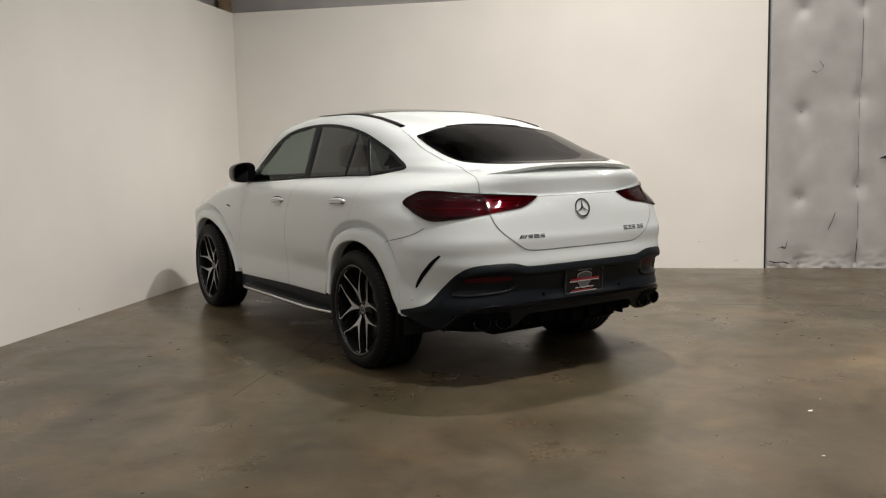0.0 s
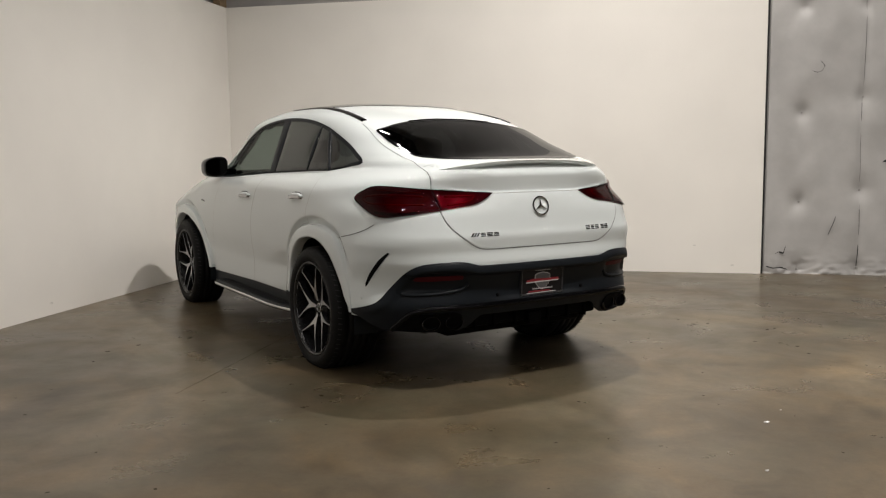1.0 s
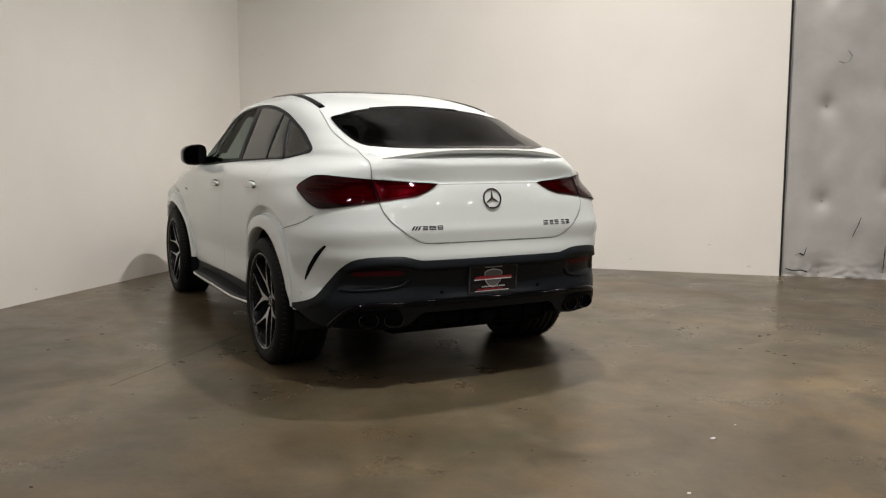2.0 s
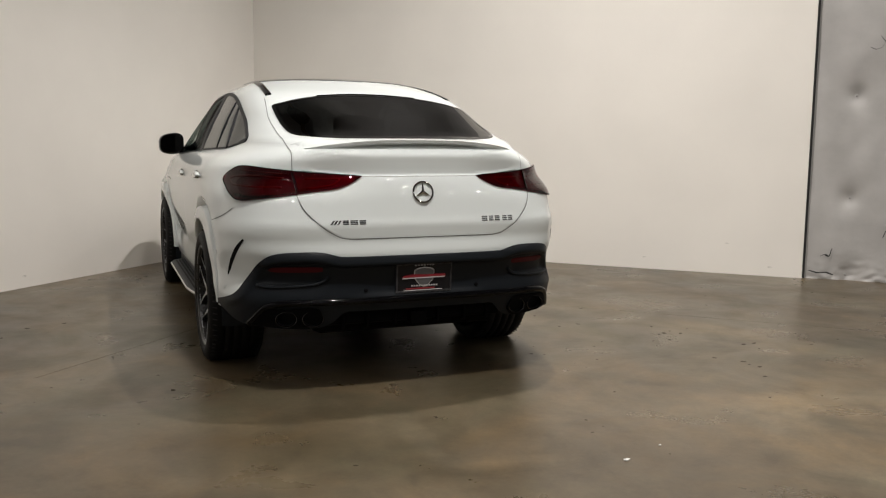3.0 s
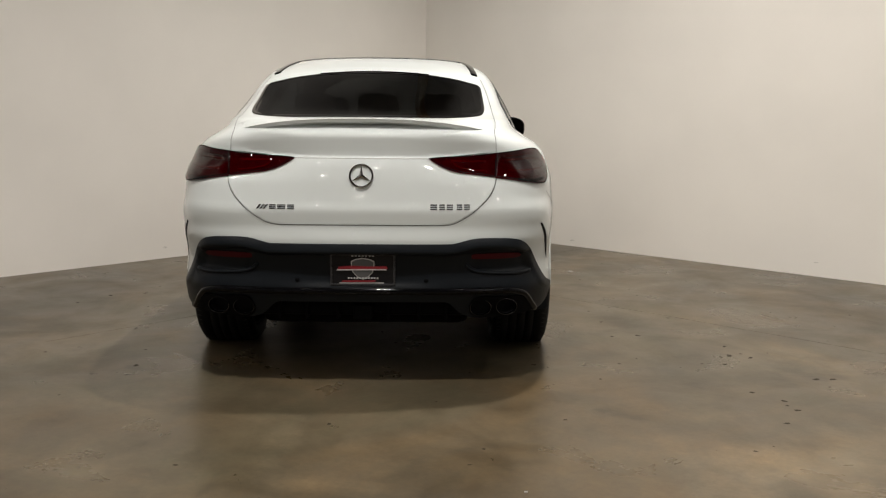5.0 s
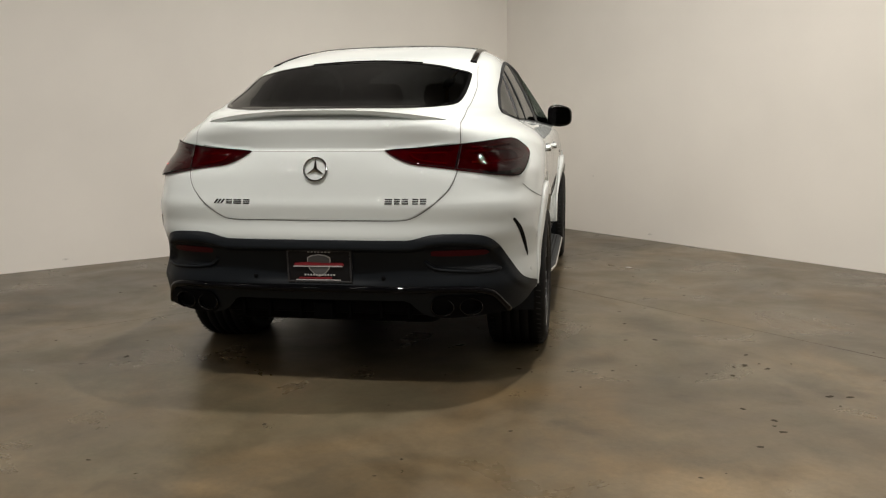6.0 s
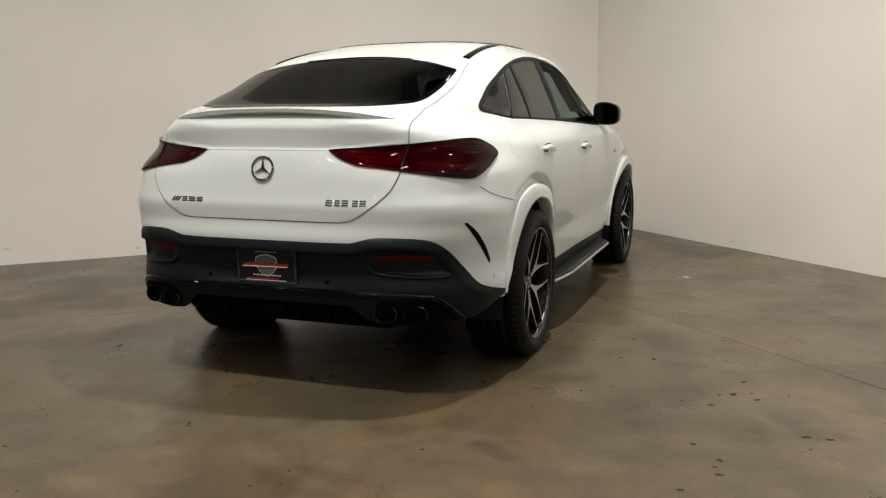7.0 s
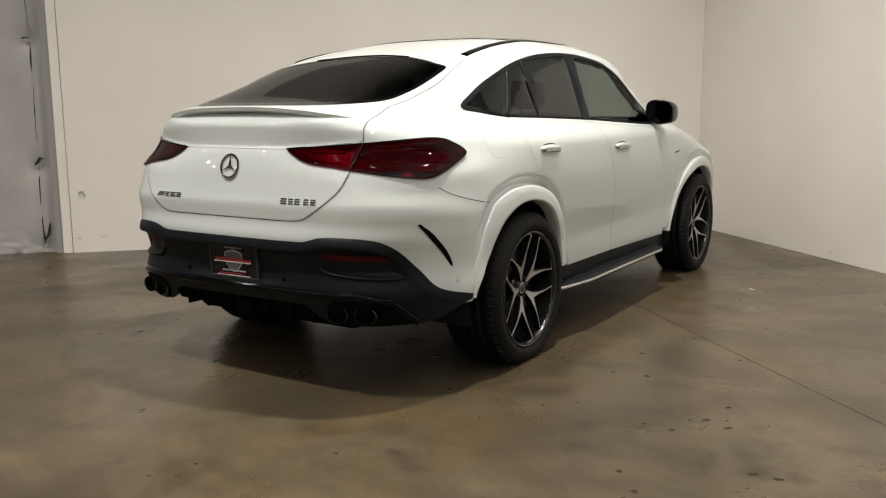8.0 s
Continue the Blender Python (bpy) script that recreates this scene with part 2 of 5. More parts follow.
tagged(boxed("wall_outer_north", (-8, NY + 0.30, 0.0), (24, NY + 0.45, CEIL), QUILT), "grey insulated hall wall above the partition", "wall", kind="structure")
tagged(boxed("wall_outer_west", (WX - 0.45, -26, 0.0), (WX - 0.30, NY + 0.30, CEIL), QUILT), "grey insulated hall wall beyond the partition", "wall", kind="structure")
# two walls and a ceiling out of view, added to shape bounce and reflections
tagged(boxed("unseen_wall_east", (24, -26, 0.0), (24.2, 8, CEIL), HALLWALL), "unseen hall wall, added for bounce light and reflections", "wall", kind="structure")
tagged(boxed("unseen_wall_south", (-8, -26.2, 0.0), (24.2, -26, CEIL), HALLWALL), "unseen hall wall, added for bounce light and reflections", "wall", kind="structure")
tagged(boxed("ceiling", (-8, -26.2, CEIL), (24.2, 8, CEIL + 0.15), CEILING), "unseen dark ceiling, added to close the hall for reflections", "ceiling", kind="structure")
tagged(boxed("corner_post", (WX - 0.24, NY + 0.125, 0.0), (WX - 0.14, NY + 0.295, CEIL), TIMBER, bevel=0.005), "bare timber post rising behind the partition's corner", "post", kind="structure")


def quilted(name, place, length, tufts, seams, gape=1.0):
    """Buttoned vinyl insulation: a sheet that bulges between its buttons and draws in at the seams."""
    us, zs = np.arange(0, length + 0.01, 0.025), np.concatenate([np.arange(0, 0.3, 0.015), np.arange(0.3, 4.2, 0.03)])
    U, Z = np.meshgrid(us, zs)
    d = 0.012 * np.ones_like(U)
    for u, z, k in tufts:
        r = np.hypot(U - u, (Z - z) * 0.8)
        d -= k * 1.3 * np.exp(-r / 0.070) * (1 - 0.35 * np.exp(-r / 0.015))
    for u in seams:
        d -= 0.030 * np.exp(-np.abs(U - u - 0.008 * np.sin(3.1 * Z)) / 0.022)
    d -= 0.010 * np.exp(-np.abs(U - 0.02) / 0.02)
    wr = np.array([[noise.noise(Vector((u * 2.2, z * 1.1, 3.0))) * 0.020 + noise.noise(Vector((u * 7, z * 3.5, 9.0))) * 0.006 for u in us] for z in zs])
    low = np.array([[noise.noise(Vector((u * 16, z * 22, 5.0))) for u in us] for z in zs]) * 0.022 * np.exp(-Z / 0.10)
    d = d + wr + low
    v = np.stack([U, -d, Z], -1).reshape(-1, 3)
    nc = len(us)
    f = [[r * nc + c, r * nc + c + 1, (r + 1) * nc + c + 1, (r + 1) * nc + c] for r in range(len(zs) - 1) for c in range(nc - 1)]
    ob = mesh_object(name, v, f, QUILT)
    ob.matrix_world = place
    # the open lips of each seam
    for u in seams:
        if u > 2.2:
            continue
        for z0, z1, wide in ((0.06, 0.34, 0.012), (0.42, 0.80, 0.007), (0.98, 1.50, 0.004), (1.62, 1.86, 0.008), (1.98, 2.9, 0.005)):
            bm = bmesh.new()
            old = None
            for i in range(13):
                z = z0 + (z1 - z0) * i / 12
                half = gape * wide * 0.5 * math.sin(math.pi * i / 12) ** 0.6 * (0.7 + 0.5 * noise.noise(Vector((u, z * 9, 2.0)))) + 0.0004
                c = u + 0.008 * math.sin(3.1 * z) + 0.004 * noise.noise(Vector((u * 3, z * 5, 7.0)))
                depth = float(d[np.argmin(np.abs(zs - z)), np.argmin(np.abs(us - c))])
                row = [bm.verts.new((c - half, -depth - 0.004, z)), bm.verts.new((c + half, -depth - 0.004, z))]
                if old:
                    bm.faces.new((old[0], old[1], row[1], row[0]))
                old = row
            part("open_seam", bm, GAP, ob, "dark split along the vinyl seam")
    for u, z, k in tufts:
        if z < 2.6 and u < 1.6:
            bm = bmesh.new()
            lathe(bm, [(0.0, 0.004), (0.006, 0.0035), (0.011, 0.0)], 12, Matrix.Translation((u, 0.030 - 0.012, z)) @ Matrix.Rotation(radians(90), 4, "X"))
            part("button", bm, STEEL, ob, smooth_faces=True)
    return ob


def tear(parent, pts, width):
    """A short dark rip in the vinyl."""
    bm = bmesh.new()
    rows = []
    for i, (u, z) in enumerate(pts):
        k = width * (0.35 + 0.65 * math.sin(math.pi * (i + 0.5) / len(pts)))
        rows.append((bm.verts.new((u - k * 0.5, -0.034, z - k * 0.5)), bm.verts.new((u + k * 0.5, -0.034, z + k * 0.5))))
    for a, b in zip(rows, rows[1:]):
        bm.faces.new((a[0], a[1], b[1], b[0]))
    part("rip", bm, GAP, parent, "dark rip in the vinyl")


cols = [(0.367 + 1.19 * k, z, 0.055) for k in range(4) for z in (0.05, 0.775, 1.72, 2.81)] + [(0.96 + 1.19 * k, z, 0.040) for k in range(4) for z in (0.08, 0.90, 1.87, 2.82)]
north_quilt = tagged(quilted("wall_quilt_north", pose(2.598, NY + 0.055, 0), 5.0, cols, [0.962 + 1.19 * k for k in range(4)]),
                     "torn grey vinyl insulation quilt with sunken buttons", "wall insulation", kind="structure")
tear(north_quilt, [(0.45, 2.15), (0.50, 2.13), (0.55, 2.15), (0.57, 2.20), (0.53, 2.25)], 0.005)
tear(north_quilt, [(0.66, 0.42), (0.68, 0.48), (0.71, 0.55), (0.73, 0.62)], 0.012)
tear(north_quilt, [(0.14, 0.22), (0.18, 0.24), (0.22, 0.22), (0.24, 0.30)], 0.012)
tear(north_quilt, [(1.17, 1.20), (1.21, 1.21), (1.26, 1.19)], 0.03)
tear(north_quilt, [(0.05, 0.08), (0.12, 0.06), (0.2, 0.07), (0.26, 0.05)], 0.012)
wcols = [(0.118 + 1.19 * k, z, 0.05) for k in range(4) for z in (0.06, 0.78, 1.87, 2.82)] + [(0.713 + 1.19 * k, z, 0.05) for k in range(4) for z in (0.05, 0.9, 1.72, 2.8)]
west_quilt = tagged(quilted("wall_quilt_west", Matrix.Translation((WX - 0.10, -2.345, 0)) @ Matrix.Rotation(radians(-90), 4, "Z") @ Matrix.Diagonal((1, -1, 1, 1)), 5.0, wcols, [0.118 + 1.19 * k for k in range(4)], 2.2),
                    "grey vinyl insulation quilt with sunken buttons", "wall insulation", kind="structure")
tear(west_quilt, [(0.14, 0.80), (0.11, 0.83), (0.09, 0.86), (0.06, 0.85)], 0.022)
tear(west_quilt, [(0.10, 0.12), (0.07, 0.17), (0.06, 0.22), (0.05, 0.27)], 0.020)
tear(west_quilt, [(0.17, 1.90), (0.13, 1.91), (0.10, 1.90)], 0.012)
tagged(boxed("trim_gap_north", (2.591, NY + 0.020, 0.0), (2.612, NY + 0.12, TOP), GAP), "dark joint at the partition's end", "trim", kind="structure")
# grey block stands for the white partition's end face lying in shade
tagged(boxed("shaded_return_west", (WX - 0.12, -2.345, 0.0), (WX - 0.012, -2.2885, TOP), SEAM), "side return of the partition's end, its shade put into the grey", "trim", kind="structure")

# scrapes, stains and litter
rng = random.Random(4)


def blot(bm, x, y, r, lift, stretch=1.0, turn=0.0):
    n = 11
    ring = []
    for i in range(n):
        a = 2 * math.pi * i / n
        k = r * rng.uniform(0.6, 1.15)
        u, v = k * math.cos(a) * stretch, k * math.sin(a)
        ring.append(bm.verts.new((x + u * math.cos(turn) - v * math.sin(turn), y + u * math.sin(turn) + v * math.cos(turn), lift)))
    bm.faces.new(ring)


bm = bmesh.new()
for x, y, r in ((1.121, 1.121, 0.022), (0.757, 1.271, 0.016), (1.611, 1.25, 0.015), (1.826, 1.117, 0.018), (2.358, 0.407, 0.018), (1.782, 0.893, 0.018), (2.262, 0.498, 0.016), (2.394, 0.201, 0.018),
                (1.06, 0.159, 0.020), (-2.25, -0.574, 0.022), (1.006, 1.692, 0.014), (1.019, 0.989, 0.012), (1.721, 1.082, 0.02), (2.10, 0.516, 0.016), (1.70, 1.02, 0.012), (1.75, 1.16, 0.012), (2.3, 0.44, 0.011), (-0.41, -1.33, 0.02), (2.24, 0.96, 0.022), (2.30, 1.02, 0.016), (-2.15, -0.35, 0.02)):
    blot(bm, x, y, r * 0.75, 0.0008, rng.uniform(1, 1.8), rng.uniform(0, 3))
for _ in range(140):
    blot(bm, rng.uniform(-3.3, 5.5), rng.uniform(-5, 3.8), rng.uniform(0.003, 0.010), 0.0008, rng.uniform(1, 2), rng.uniform(0, 3))
tagged(part("floor_specks", bm, STAIN), "scattered dark spots and grime on the concrete", "stain", kind="stuff")
for x, y, r in ((1.92, -1.38, 0.012), (1.83, -2.06, 0.006), (2.02, -1.15, 0.005), (-0.51, 2.745, 0.014)):
    bm = bmesh.new()
    blot(bm, x, y, r, 0.004, 1.5, 0.6)
    bm.faces.ensure_lookup_table()
    e = bmesh.ops.extrude_face_region(bm, geom=bm.faces[:])
    for v in e["geom"]:
        if isinstance(v, bmesh.types.BMVert):
            v.co.z = 0.0
    bmesh.ops.recalc_face_normals(bm, faces=bm.faces)
    tagged(part("paint_chip", bm, WHITEPRINT), "small pale flake lying on the concrete floor", "debris", group="flakes on the floor")
for size, dy, dz, lift, mat, words in ((0.052, 0.0, 0.006, -0.0008, SEAM, "torn grey rim of a hole in the paint"), (0.044, -0.006, -0.006, 0.0004, SCUFF, "small scraped hole in the white paint")):
    bm = bmesh.new()
    blot(bm, 0, 0, size, 0.003)
    hole = part("scar", bm, mat, bpy.data.objects["wall_west"], words)
    hole.matrix_world = Matrix.Translation((WX + lift, -2.10 + dy, 0.513 + dz)) @ Matrix.Rotation(radians(90), 4, "Y") @ Matrix.Diagonal((0.8, 0.75, 1, 1))
for sx, sz, k in ((-3.1, 0.10, 0.5), (-1.4, 0.06, 0.6), (1.1, 0.12, 0.4), (1.9, 0.30, 0.35), (2.3, 0.09, 0.5)):
    bs = bmesh.new()
    blot(bs, 0, 0, 0.04 * k, 0.003)
    mark = part("scuff", bs, SCUFF, bpy.data.objects["wall_north"])
    mark.matrix_world = Matrix.Translation((sx, NY + 0.0005, sz)) @ Matrix.Rotation(radians(90), 4, "X") @ Matrix.Diagonal((1.4, 0.5, 1, 1))
for sy, sz, k in ((-2.147, 0.13, 0.5), (-1.944, 0.137, 0.6), (-0.9, 0.07, 0.5), (0.6, 0.10, 0.5), (3.2, 0.08, 0.4)):
    bs = bmesh.new()
    blot(bs, 0, 0, 0.04 * k, 0.003)
    mark = part("scuff", bs, SCUFF, bpy.data.objects["wall_west"])
    mark.matrix_world = Matrix.Translation((WX - 0.0005, sy, sz)) @ Matrix.Rotation(radians(90), 4, "Y") @ Matrix.Diagonal((0.5, 1.5, 1, 1))
bm = bmesh.new()
blot(bm, 0, 0, 0.022, 0.003)
scuff = part("scuff", bm, SCUFF, bpy.data.objects["wall_north"], "small grey scuff in the white paint")
scuff.matrix_world = Matrix.Translation((-2.182, NY + 0.0005, 0.598)) @ Matrix.Rotation(radians(90), 4, "X") @ Matrix.Diagonal((0.5, 0.5, 1, 1))

for lx, ly, lz, watts in LAMPS:
    d = bpy.data.lights.new("spot_head", "AREA")
    d.shape, d.size, d.energy, d.color, d.spread = "DISK", 0.16 if watts > 65 else 0.24, watts, WARM, radians(128 if watts > 65 else 178 if watts <= 12 or ly < -7 or lx > 10 else 150)
    ob = new("spot_head", d)
    ob.matrix_world = pose(lx, ly, lz, 0, 0, 0)


# ---- the car's outer form: level slices, car axes (x right, y ahead, z up) ----
def spline(*knots):
    """A smooth curve through (position, value) knots that never overshoots them."""
    px, pv = np.array([k[0] for k in knots], float), np.array([k[1] for k in knots], float)
    h, d = np.diff(px), np.diff(pv) / np.diff(px)
    m = np.zeros(len(px))
    for i in range(1, len(px) - 1):
        if d[i - 1] * d[i] > 0:
            w1, w2 = 2 * h[i] + h[i - 1], h[i] + 2 * h[i - 1]
            m[i] = (w1 + w2) / (w1 / d[i - 1] + w2 / d[i])
    m[0], m[-1] = d[0], d[-1]

    def value(x):
        x = np.clip(np.asarray(x, float), px[0], px[-1])
        i = np.clip(np.searchsorted(px, x, side="right") - 1, 0, len(h) - 1)
        s = (x - px[i]) / h[i]
        return ((1 + 2 * s) * (1 - s) ** 2 * pv[i] + s * (1 - s) ** 2 * h[i] * m[i]
                + s * s * (3 - 2 * s) * pv[i + 1] + s * s * (s - 1) * h[i] * m[i + 1])
    return value


def smooth(a, b, x):
    s = np.clip((np.asarray(x, float) - a) / (b - a), 0, 1)
    return s * s * (3 - 2 * s)


HALF = spline((0.25, 0.9), (0.42, 0.925), (0.54, 0.925), (0.62, 0.936), (0.70, 0.951), (0.8, 0.962), (0.92, 0.968), (1.02, 0.966), (1.09, 0.962),
              (1.14, 0.938), (1.18, 0.898), (1.21, 0.846), (1.26, 0.786), (1.32, 0.772), (1.42, 0.738), (1.52, 0.699), (1.6, 0.647), (1.64, 0.582),
              (1.67, 0.508), (1.69, 0.361), (1.705, 0.229), (1.715, 0.095), (1.72, 0.05))
TAIL = spline((0.25, -0.98), (0.34, -1.02), (0.42, -1.055), (0.5, -1.08), (0.56, -1.075), (0.66, -1.092), (0.72, -1.108), (0.79, -1.098),
              (0.83, -1.101), (0.862, -1.1035), (0.9, -1.095), (1.03, -1.071), (1.1, -1.050), (1.111, -1.042), (1.17, -1.033), (1.22, -1.027),
              (1.25, -0.999), (1.27, -0.964), (1.285, -0.925), (1.3, -0.835), (1.35, -0.672), (1.45, -0.367), (1.55, -0.043), (1.62, 0.259),
              (1.66, 0.46), (1.69, 0.701), (1.705, 0.9), (1.715, 1.08), (1.72, 1.2))
NOSE = spline((0.25, 3.68), (0.45, 3.79), (0.75, 3.8), (0.88, 3.75), (0.96, 3.564), (1.03, 3.315), (1.08, 3.02), (1.12, 2.825), (1.16, 2.677),
              (1.3, 2.441), (1.45, 2.199), (1.57, 2.066), (1.64, 1.82), (1.68, 1.628), (1.705, 1.4), (1.715, 1.32), (1.72, 1.24))
SQUARE = spline((0.25, 4.0), (0.45, 4.0), (0.6, 3.7), (0.75, 4.0), (0.86, 4.225), (0.98, 3.969), (1.1, 3.024), (1.15, 3.30), (1.2, 3.82),
                (1.24, 4.05), (1.285, 4.389), (1.38, 4.148), (1.48, 4.65), (1.55, 4.752), (1.64, 3.483), (1.7, 2.332), (1.72, 2.2))
BACK = spline((0.25, 0.2), (1.12, 0.2), (1.2, 0.5), (1.3, 0.9), (1.66, 0.95), (1.70, 1.18), (1.72, 1.22))
FORE = spline((0.25, 2.95), (0.85, 2.95), (0.98, 2.4), (1.06, 1.9), (1.14, 1.6), (1.64, 1.15), (1.70, 1.21), (1.72, 1.23))
FSQUARE = spline((0.25, 3.2), (0.85, 3.2), (1.0, 3.976), (1.12, 5.793), (1.2, 6.129), (1.5, 6.413), (1.62, 5.526), (1.72, 2.2))


# each wheel arch widens behind its wheel: degrees up from the rearward level, reach of the opening and of its trim
REAR_OPEN = ((0, 6, 15, 28, 49, 64, 81, 97, 180), (0.545, 0.530, 0.487, 0.465, 0.463, 0.452, 0.438, 0.430, 0.430))
REAR_TRIM = ((0, 6, 30, 42, 49, 55, 61, 68, 77, 88, 97, 180), (0.556, 0.554, 0.562, 0.578, 0.590, 0.578, 0.560, 0.545, 0.525, 0.511, 0.505, 0.505))
FRONT_OPEN = ((0, 4, 18, 37, 62, 80, 92, 180), (0.640, 0.630, 0.555, 0.510, 0.458, 0.435, 0.430, 0.430))
FRONT_TRIM = ((0, 4, 18, 37, 62, 80, 92, 180), (0.680, 0.672, 0.605, 0.568, 0.530, 0.510, 0.505, 0.505))


def arch_reach(y, z, hub):
    """Distance from a wheel's middle, evened so that the trim's outer edge lies at 0.505 all round."""
    line = FRONT_TRIM if hub else REAR_TRIM
    deg = np.degrees(np.arctan2(z - 0.385, hub - y))
    return np.hypot(y - hub, z - 0.385) * 0.505 / np.interp(deg, *line)


def half_width(y, z):
    """Half the width of the body at a place along it, flares over the wheels included."""
    y, z = np.asarray(y, float), np.asarray(z, float)
    low = 1 - smooth(0.86, 1.06, z)
    ledge = 1 - smooth(0.80, 0.93, z)
    w = HALF(z) + 0.012 * np.exp(-((y + 0.15) / 0.75) ** 2) * np.exp(-((z - 0.98) / 0.16) ** 2)
    target = 0.99
    r = arch_reach(y, z, 0.0)
    back = smooth(-0.35, -0.62, y)
    rear = (low * (1 - back) + ledge * back) * smooth(0.0, -0.34, y)
    rear = np.maximum(rear, (1 - smooth(0.500, 0.510, r)) * (1 - 0.6 * smooth(0.15, 0.45, y)))
    rf = arch_reach(y, z, 2.935)
    front = np.maximum((1 - smooth(0.500, 0.510, rf)) * (1 - 0.6 * smooth(0.15, 0.45, 2.935 - y)), low * 0.8 * smooth(2.935, 3.2, y))
    k = np.clip(np.maximum(rear, front), 0, 1)
    # the flank tucks in above each arch trim
    tuck = 0.0
    for rr in (r, rf):
        tuck = tuck + 0.032 * np.clip((0.562 - rr) / 0.052, 0, 1) * smooth(0.502, 0.510, rr) * smooth(0.62, 0.80, z)
    return w + np.maximum(target - w, 0) * k - tuck


def cap_point(phi, z):
    """A point of the rear half of the slice at z: phi 0 at the tail's middle, 90 degrees where the flank begins."""
    n, y0 = SQUARE(z), BACK(z)
    c, s = np.abs(np.cos(phi)), np.abs(np.sin(phi))
    r = (c ** n + s ** n) ** (-1 / n)
    y = y0 - (y0 - TAIL(z)) * r * c
    x = r * s * half_width(y, z)
    # above its ridge the tailgate draws in and leans out under the spoiler
    deg = np.abs(np.degrees(phi))
    over = z - ridge(deg)
    y = y + (0.007 - 0.19 * np.clip(over, 0, 0.10)) * smooth(0.0, 0.006, over) * (1 - smooth(0.10, 0.13, over)) * (1 - smooth(30.0, 40.0, deg))
    return x, y


def ridge(deg):
    """Height of the crease that runs between the tail lights and on along their upper edge."""
    return np.interp(np.abs(deg), (0, 18, 31, 43), (1.1035, 1.1035, 1.126, 1.143))


def phi_at(x, z):
    """Degrees round the rear corner of the skin at (x, z)."""
    y = tail(x, z)
    return np.sign(x) * np.degrees(np.arctan2(np.abs(x) / half_width(y, z), (BACK(z) - y) / (BACK(z) - TAIL(z))))


def nose_point(phi, z):
    n, y0 = FSQUARE(z), FORE(z)
    c, s = np.abs(np.cos(phi)), np.abs(np.sin(phi))
    r = (c ** n + s ** n) ** (-1 / n)
    y = y0 + (NOSE(z) - y0) * r * c
    return r * s * half_width(y, z), y


def flank(y, z):
    """Half width of the outer skin at (y, z), the rounded ends included."""
    y, z = np.asarray(y, float), np.asarray(z, float)
    b, f = np.clip((BACK(z) - y) / (BACK(z) - TAIL(z)), 0, 1), np.clip((y - FORE(z)) / (NOSE(z) - FORE(z)), 0, 1)
    return half_width(y, z) * (1 - b ** SQUARE(z)) ** (1 / SQUARE(z)) * (1 - f ** FSQUARE(z)) ** (1 / FSQUARE(z))


def tail(x, z):
    """Place along the car of the rear skin at (x, z)."""
    x, z = np.abs(np.asarray(x, float)), np.asarray(z, float)
    y = TAIL(z) + 0 * x
    for _ in range(12):
        q = np.clip(x / half_width(y, z), 0, 0.999)
        y = BACK(z) - (BACK(z) - TAIL(z)) * (1 - q ** SQUARE(z)) ** (1 / SQUARE(z))
    return y


def roof(x, y):
    """Height of the upper skin at (x, y)."""
    lo, hi = np.full(np.shape(x), 1.1), np.full(np.shape(x), 1.72)
    for _ in range(26):
        mid = (lo + hi) / 2
        inside = (y > TAIL(mid)) & (y < NOSE(mid)) & (np.abs(x) < flank(y, mid))
        lo, hi = np.where(inside, mid, lo), np.where(inside, hi, mid)
    return lo


# ---- sheets laid on the car's skin ----
def on_flank(u, v):
    return np.stack([flank(u, v), u, v], -1)


def on_tail(u, v):
    return np.stack([u, tail(u, v), v], -1)


def on_cap(u, v):
    """u in degrees round the rear corner, 0 at the middle of the tail."""
    x, y = cap_point(np.radians(u), v)
    return np.stack([np.sign(u) * x + (u == 0) * 0.0, y, v], -1)


def on_nose(u, v):
    x, y = nose_point(np.radians(u), v)
    return np.stack([np.sign(u) * x, y, v], -1)


def on_roof(u, v):
    return np.stack([u, v, roof(u, v)], -1)


def normals(skin, u, v):
    e = 0.15 if skin in (on_cap, on_nose) else 0.004
    a, b = skin(u + e, v) - skin(u - e, v), skin(u, v + 0.004) - skin(u, v - 0.004)
    n = np.cross(a, b)
    n /= np.linalg.norm(n, axis=-1, keepdims=True) + 1e-12
    p = skin(u, v)
    out = p - np.array([0.0, 1.2, 0.8])
    out[..., 0] *= 2.0
    return n * np.where((n * out).sum(-1, keepdims=True) < 0, -1, 1)


def curve(points, step, closed=True):
    """A smooth line through (u, v) points; a point with a third value 1 is a sharp corner."""
    pts = [np.array(p[:2], float) for p in points]
    sharp = [len(p) > 2 and p[2] for p in points]
    n, out = len(pts), []
    for i in range(n if closed else n - 1):
        j = (i + 1) % n
        a, b = pts[i], pts[j]
        d = b - a
        ta = d if sharp[i] or (not closed and i == 0) else (b - pts[i - 1]) / 2
        tb = d if sharp[j] or (not closed and j == n - 1) else (pts[(j + 1) % n] - a) / 2
        la, lb, ld = np.hypot(*ta), np.hypot(*tb), np.hypot(*d)
        ta, tb = ta * min(1, 1.4 * ld / (la + 1e-9)), tb * min(1, 1.4 * ld / (lb + 1e-9))
        k = max(2, int(math.ceil(np.hypot(*(d / np.asarray(step))))))
        for s in np.arange(k) / k:
            out.append((1 + 2 * s) * (1 - s) ** 2 * a + s * (1 - s) ** 2 * ta + s * s * (3 - 2 * s) * b + s * s * (s - 1) * tb)
    if not closed:
        out.append(pts[-1])
    return np.array(out)


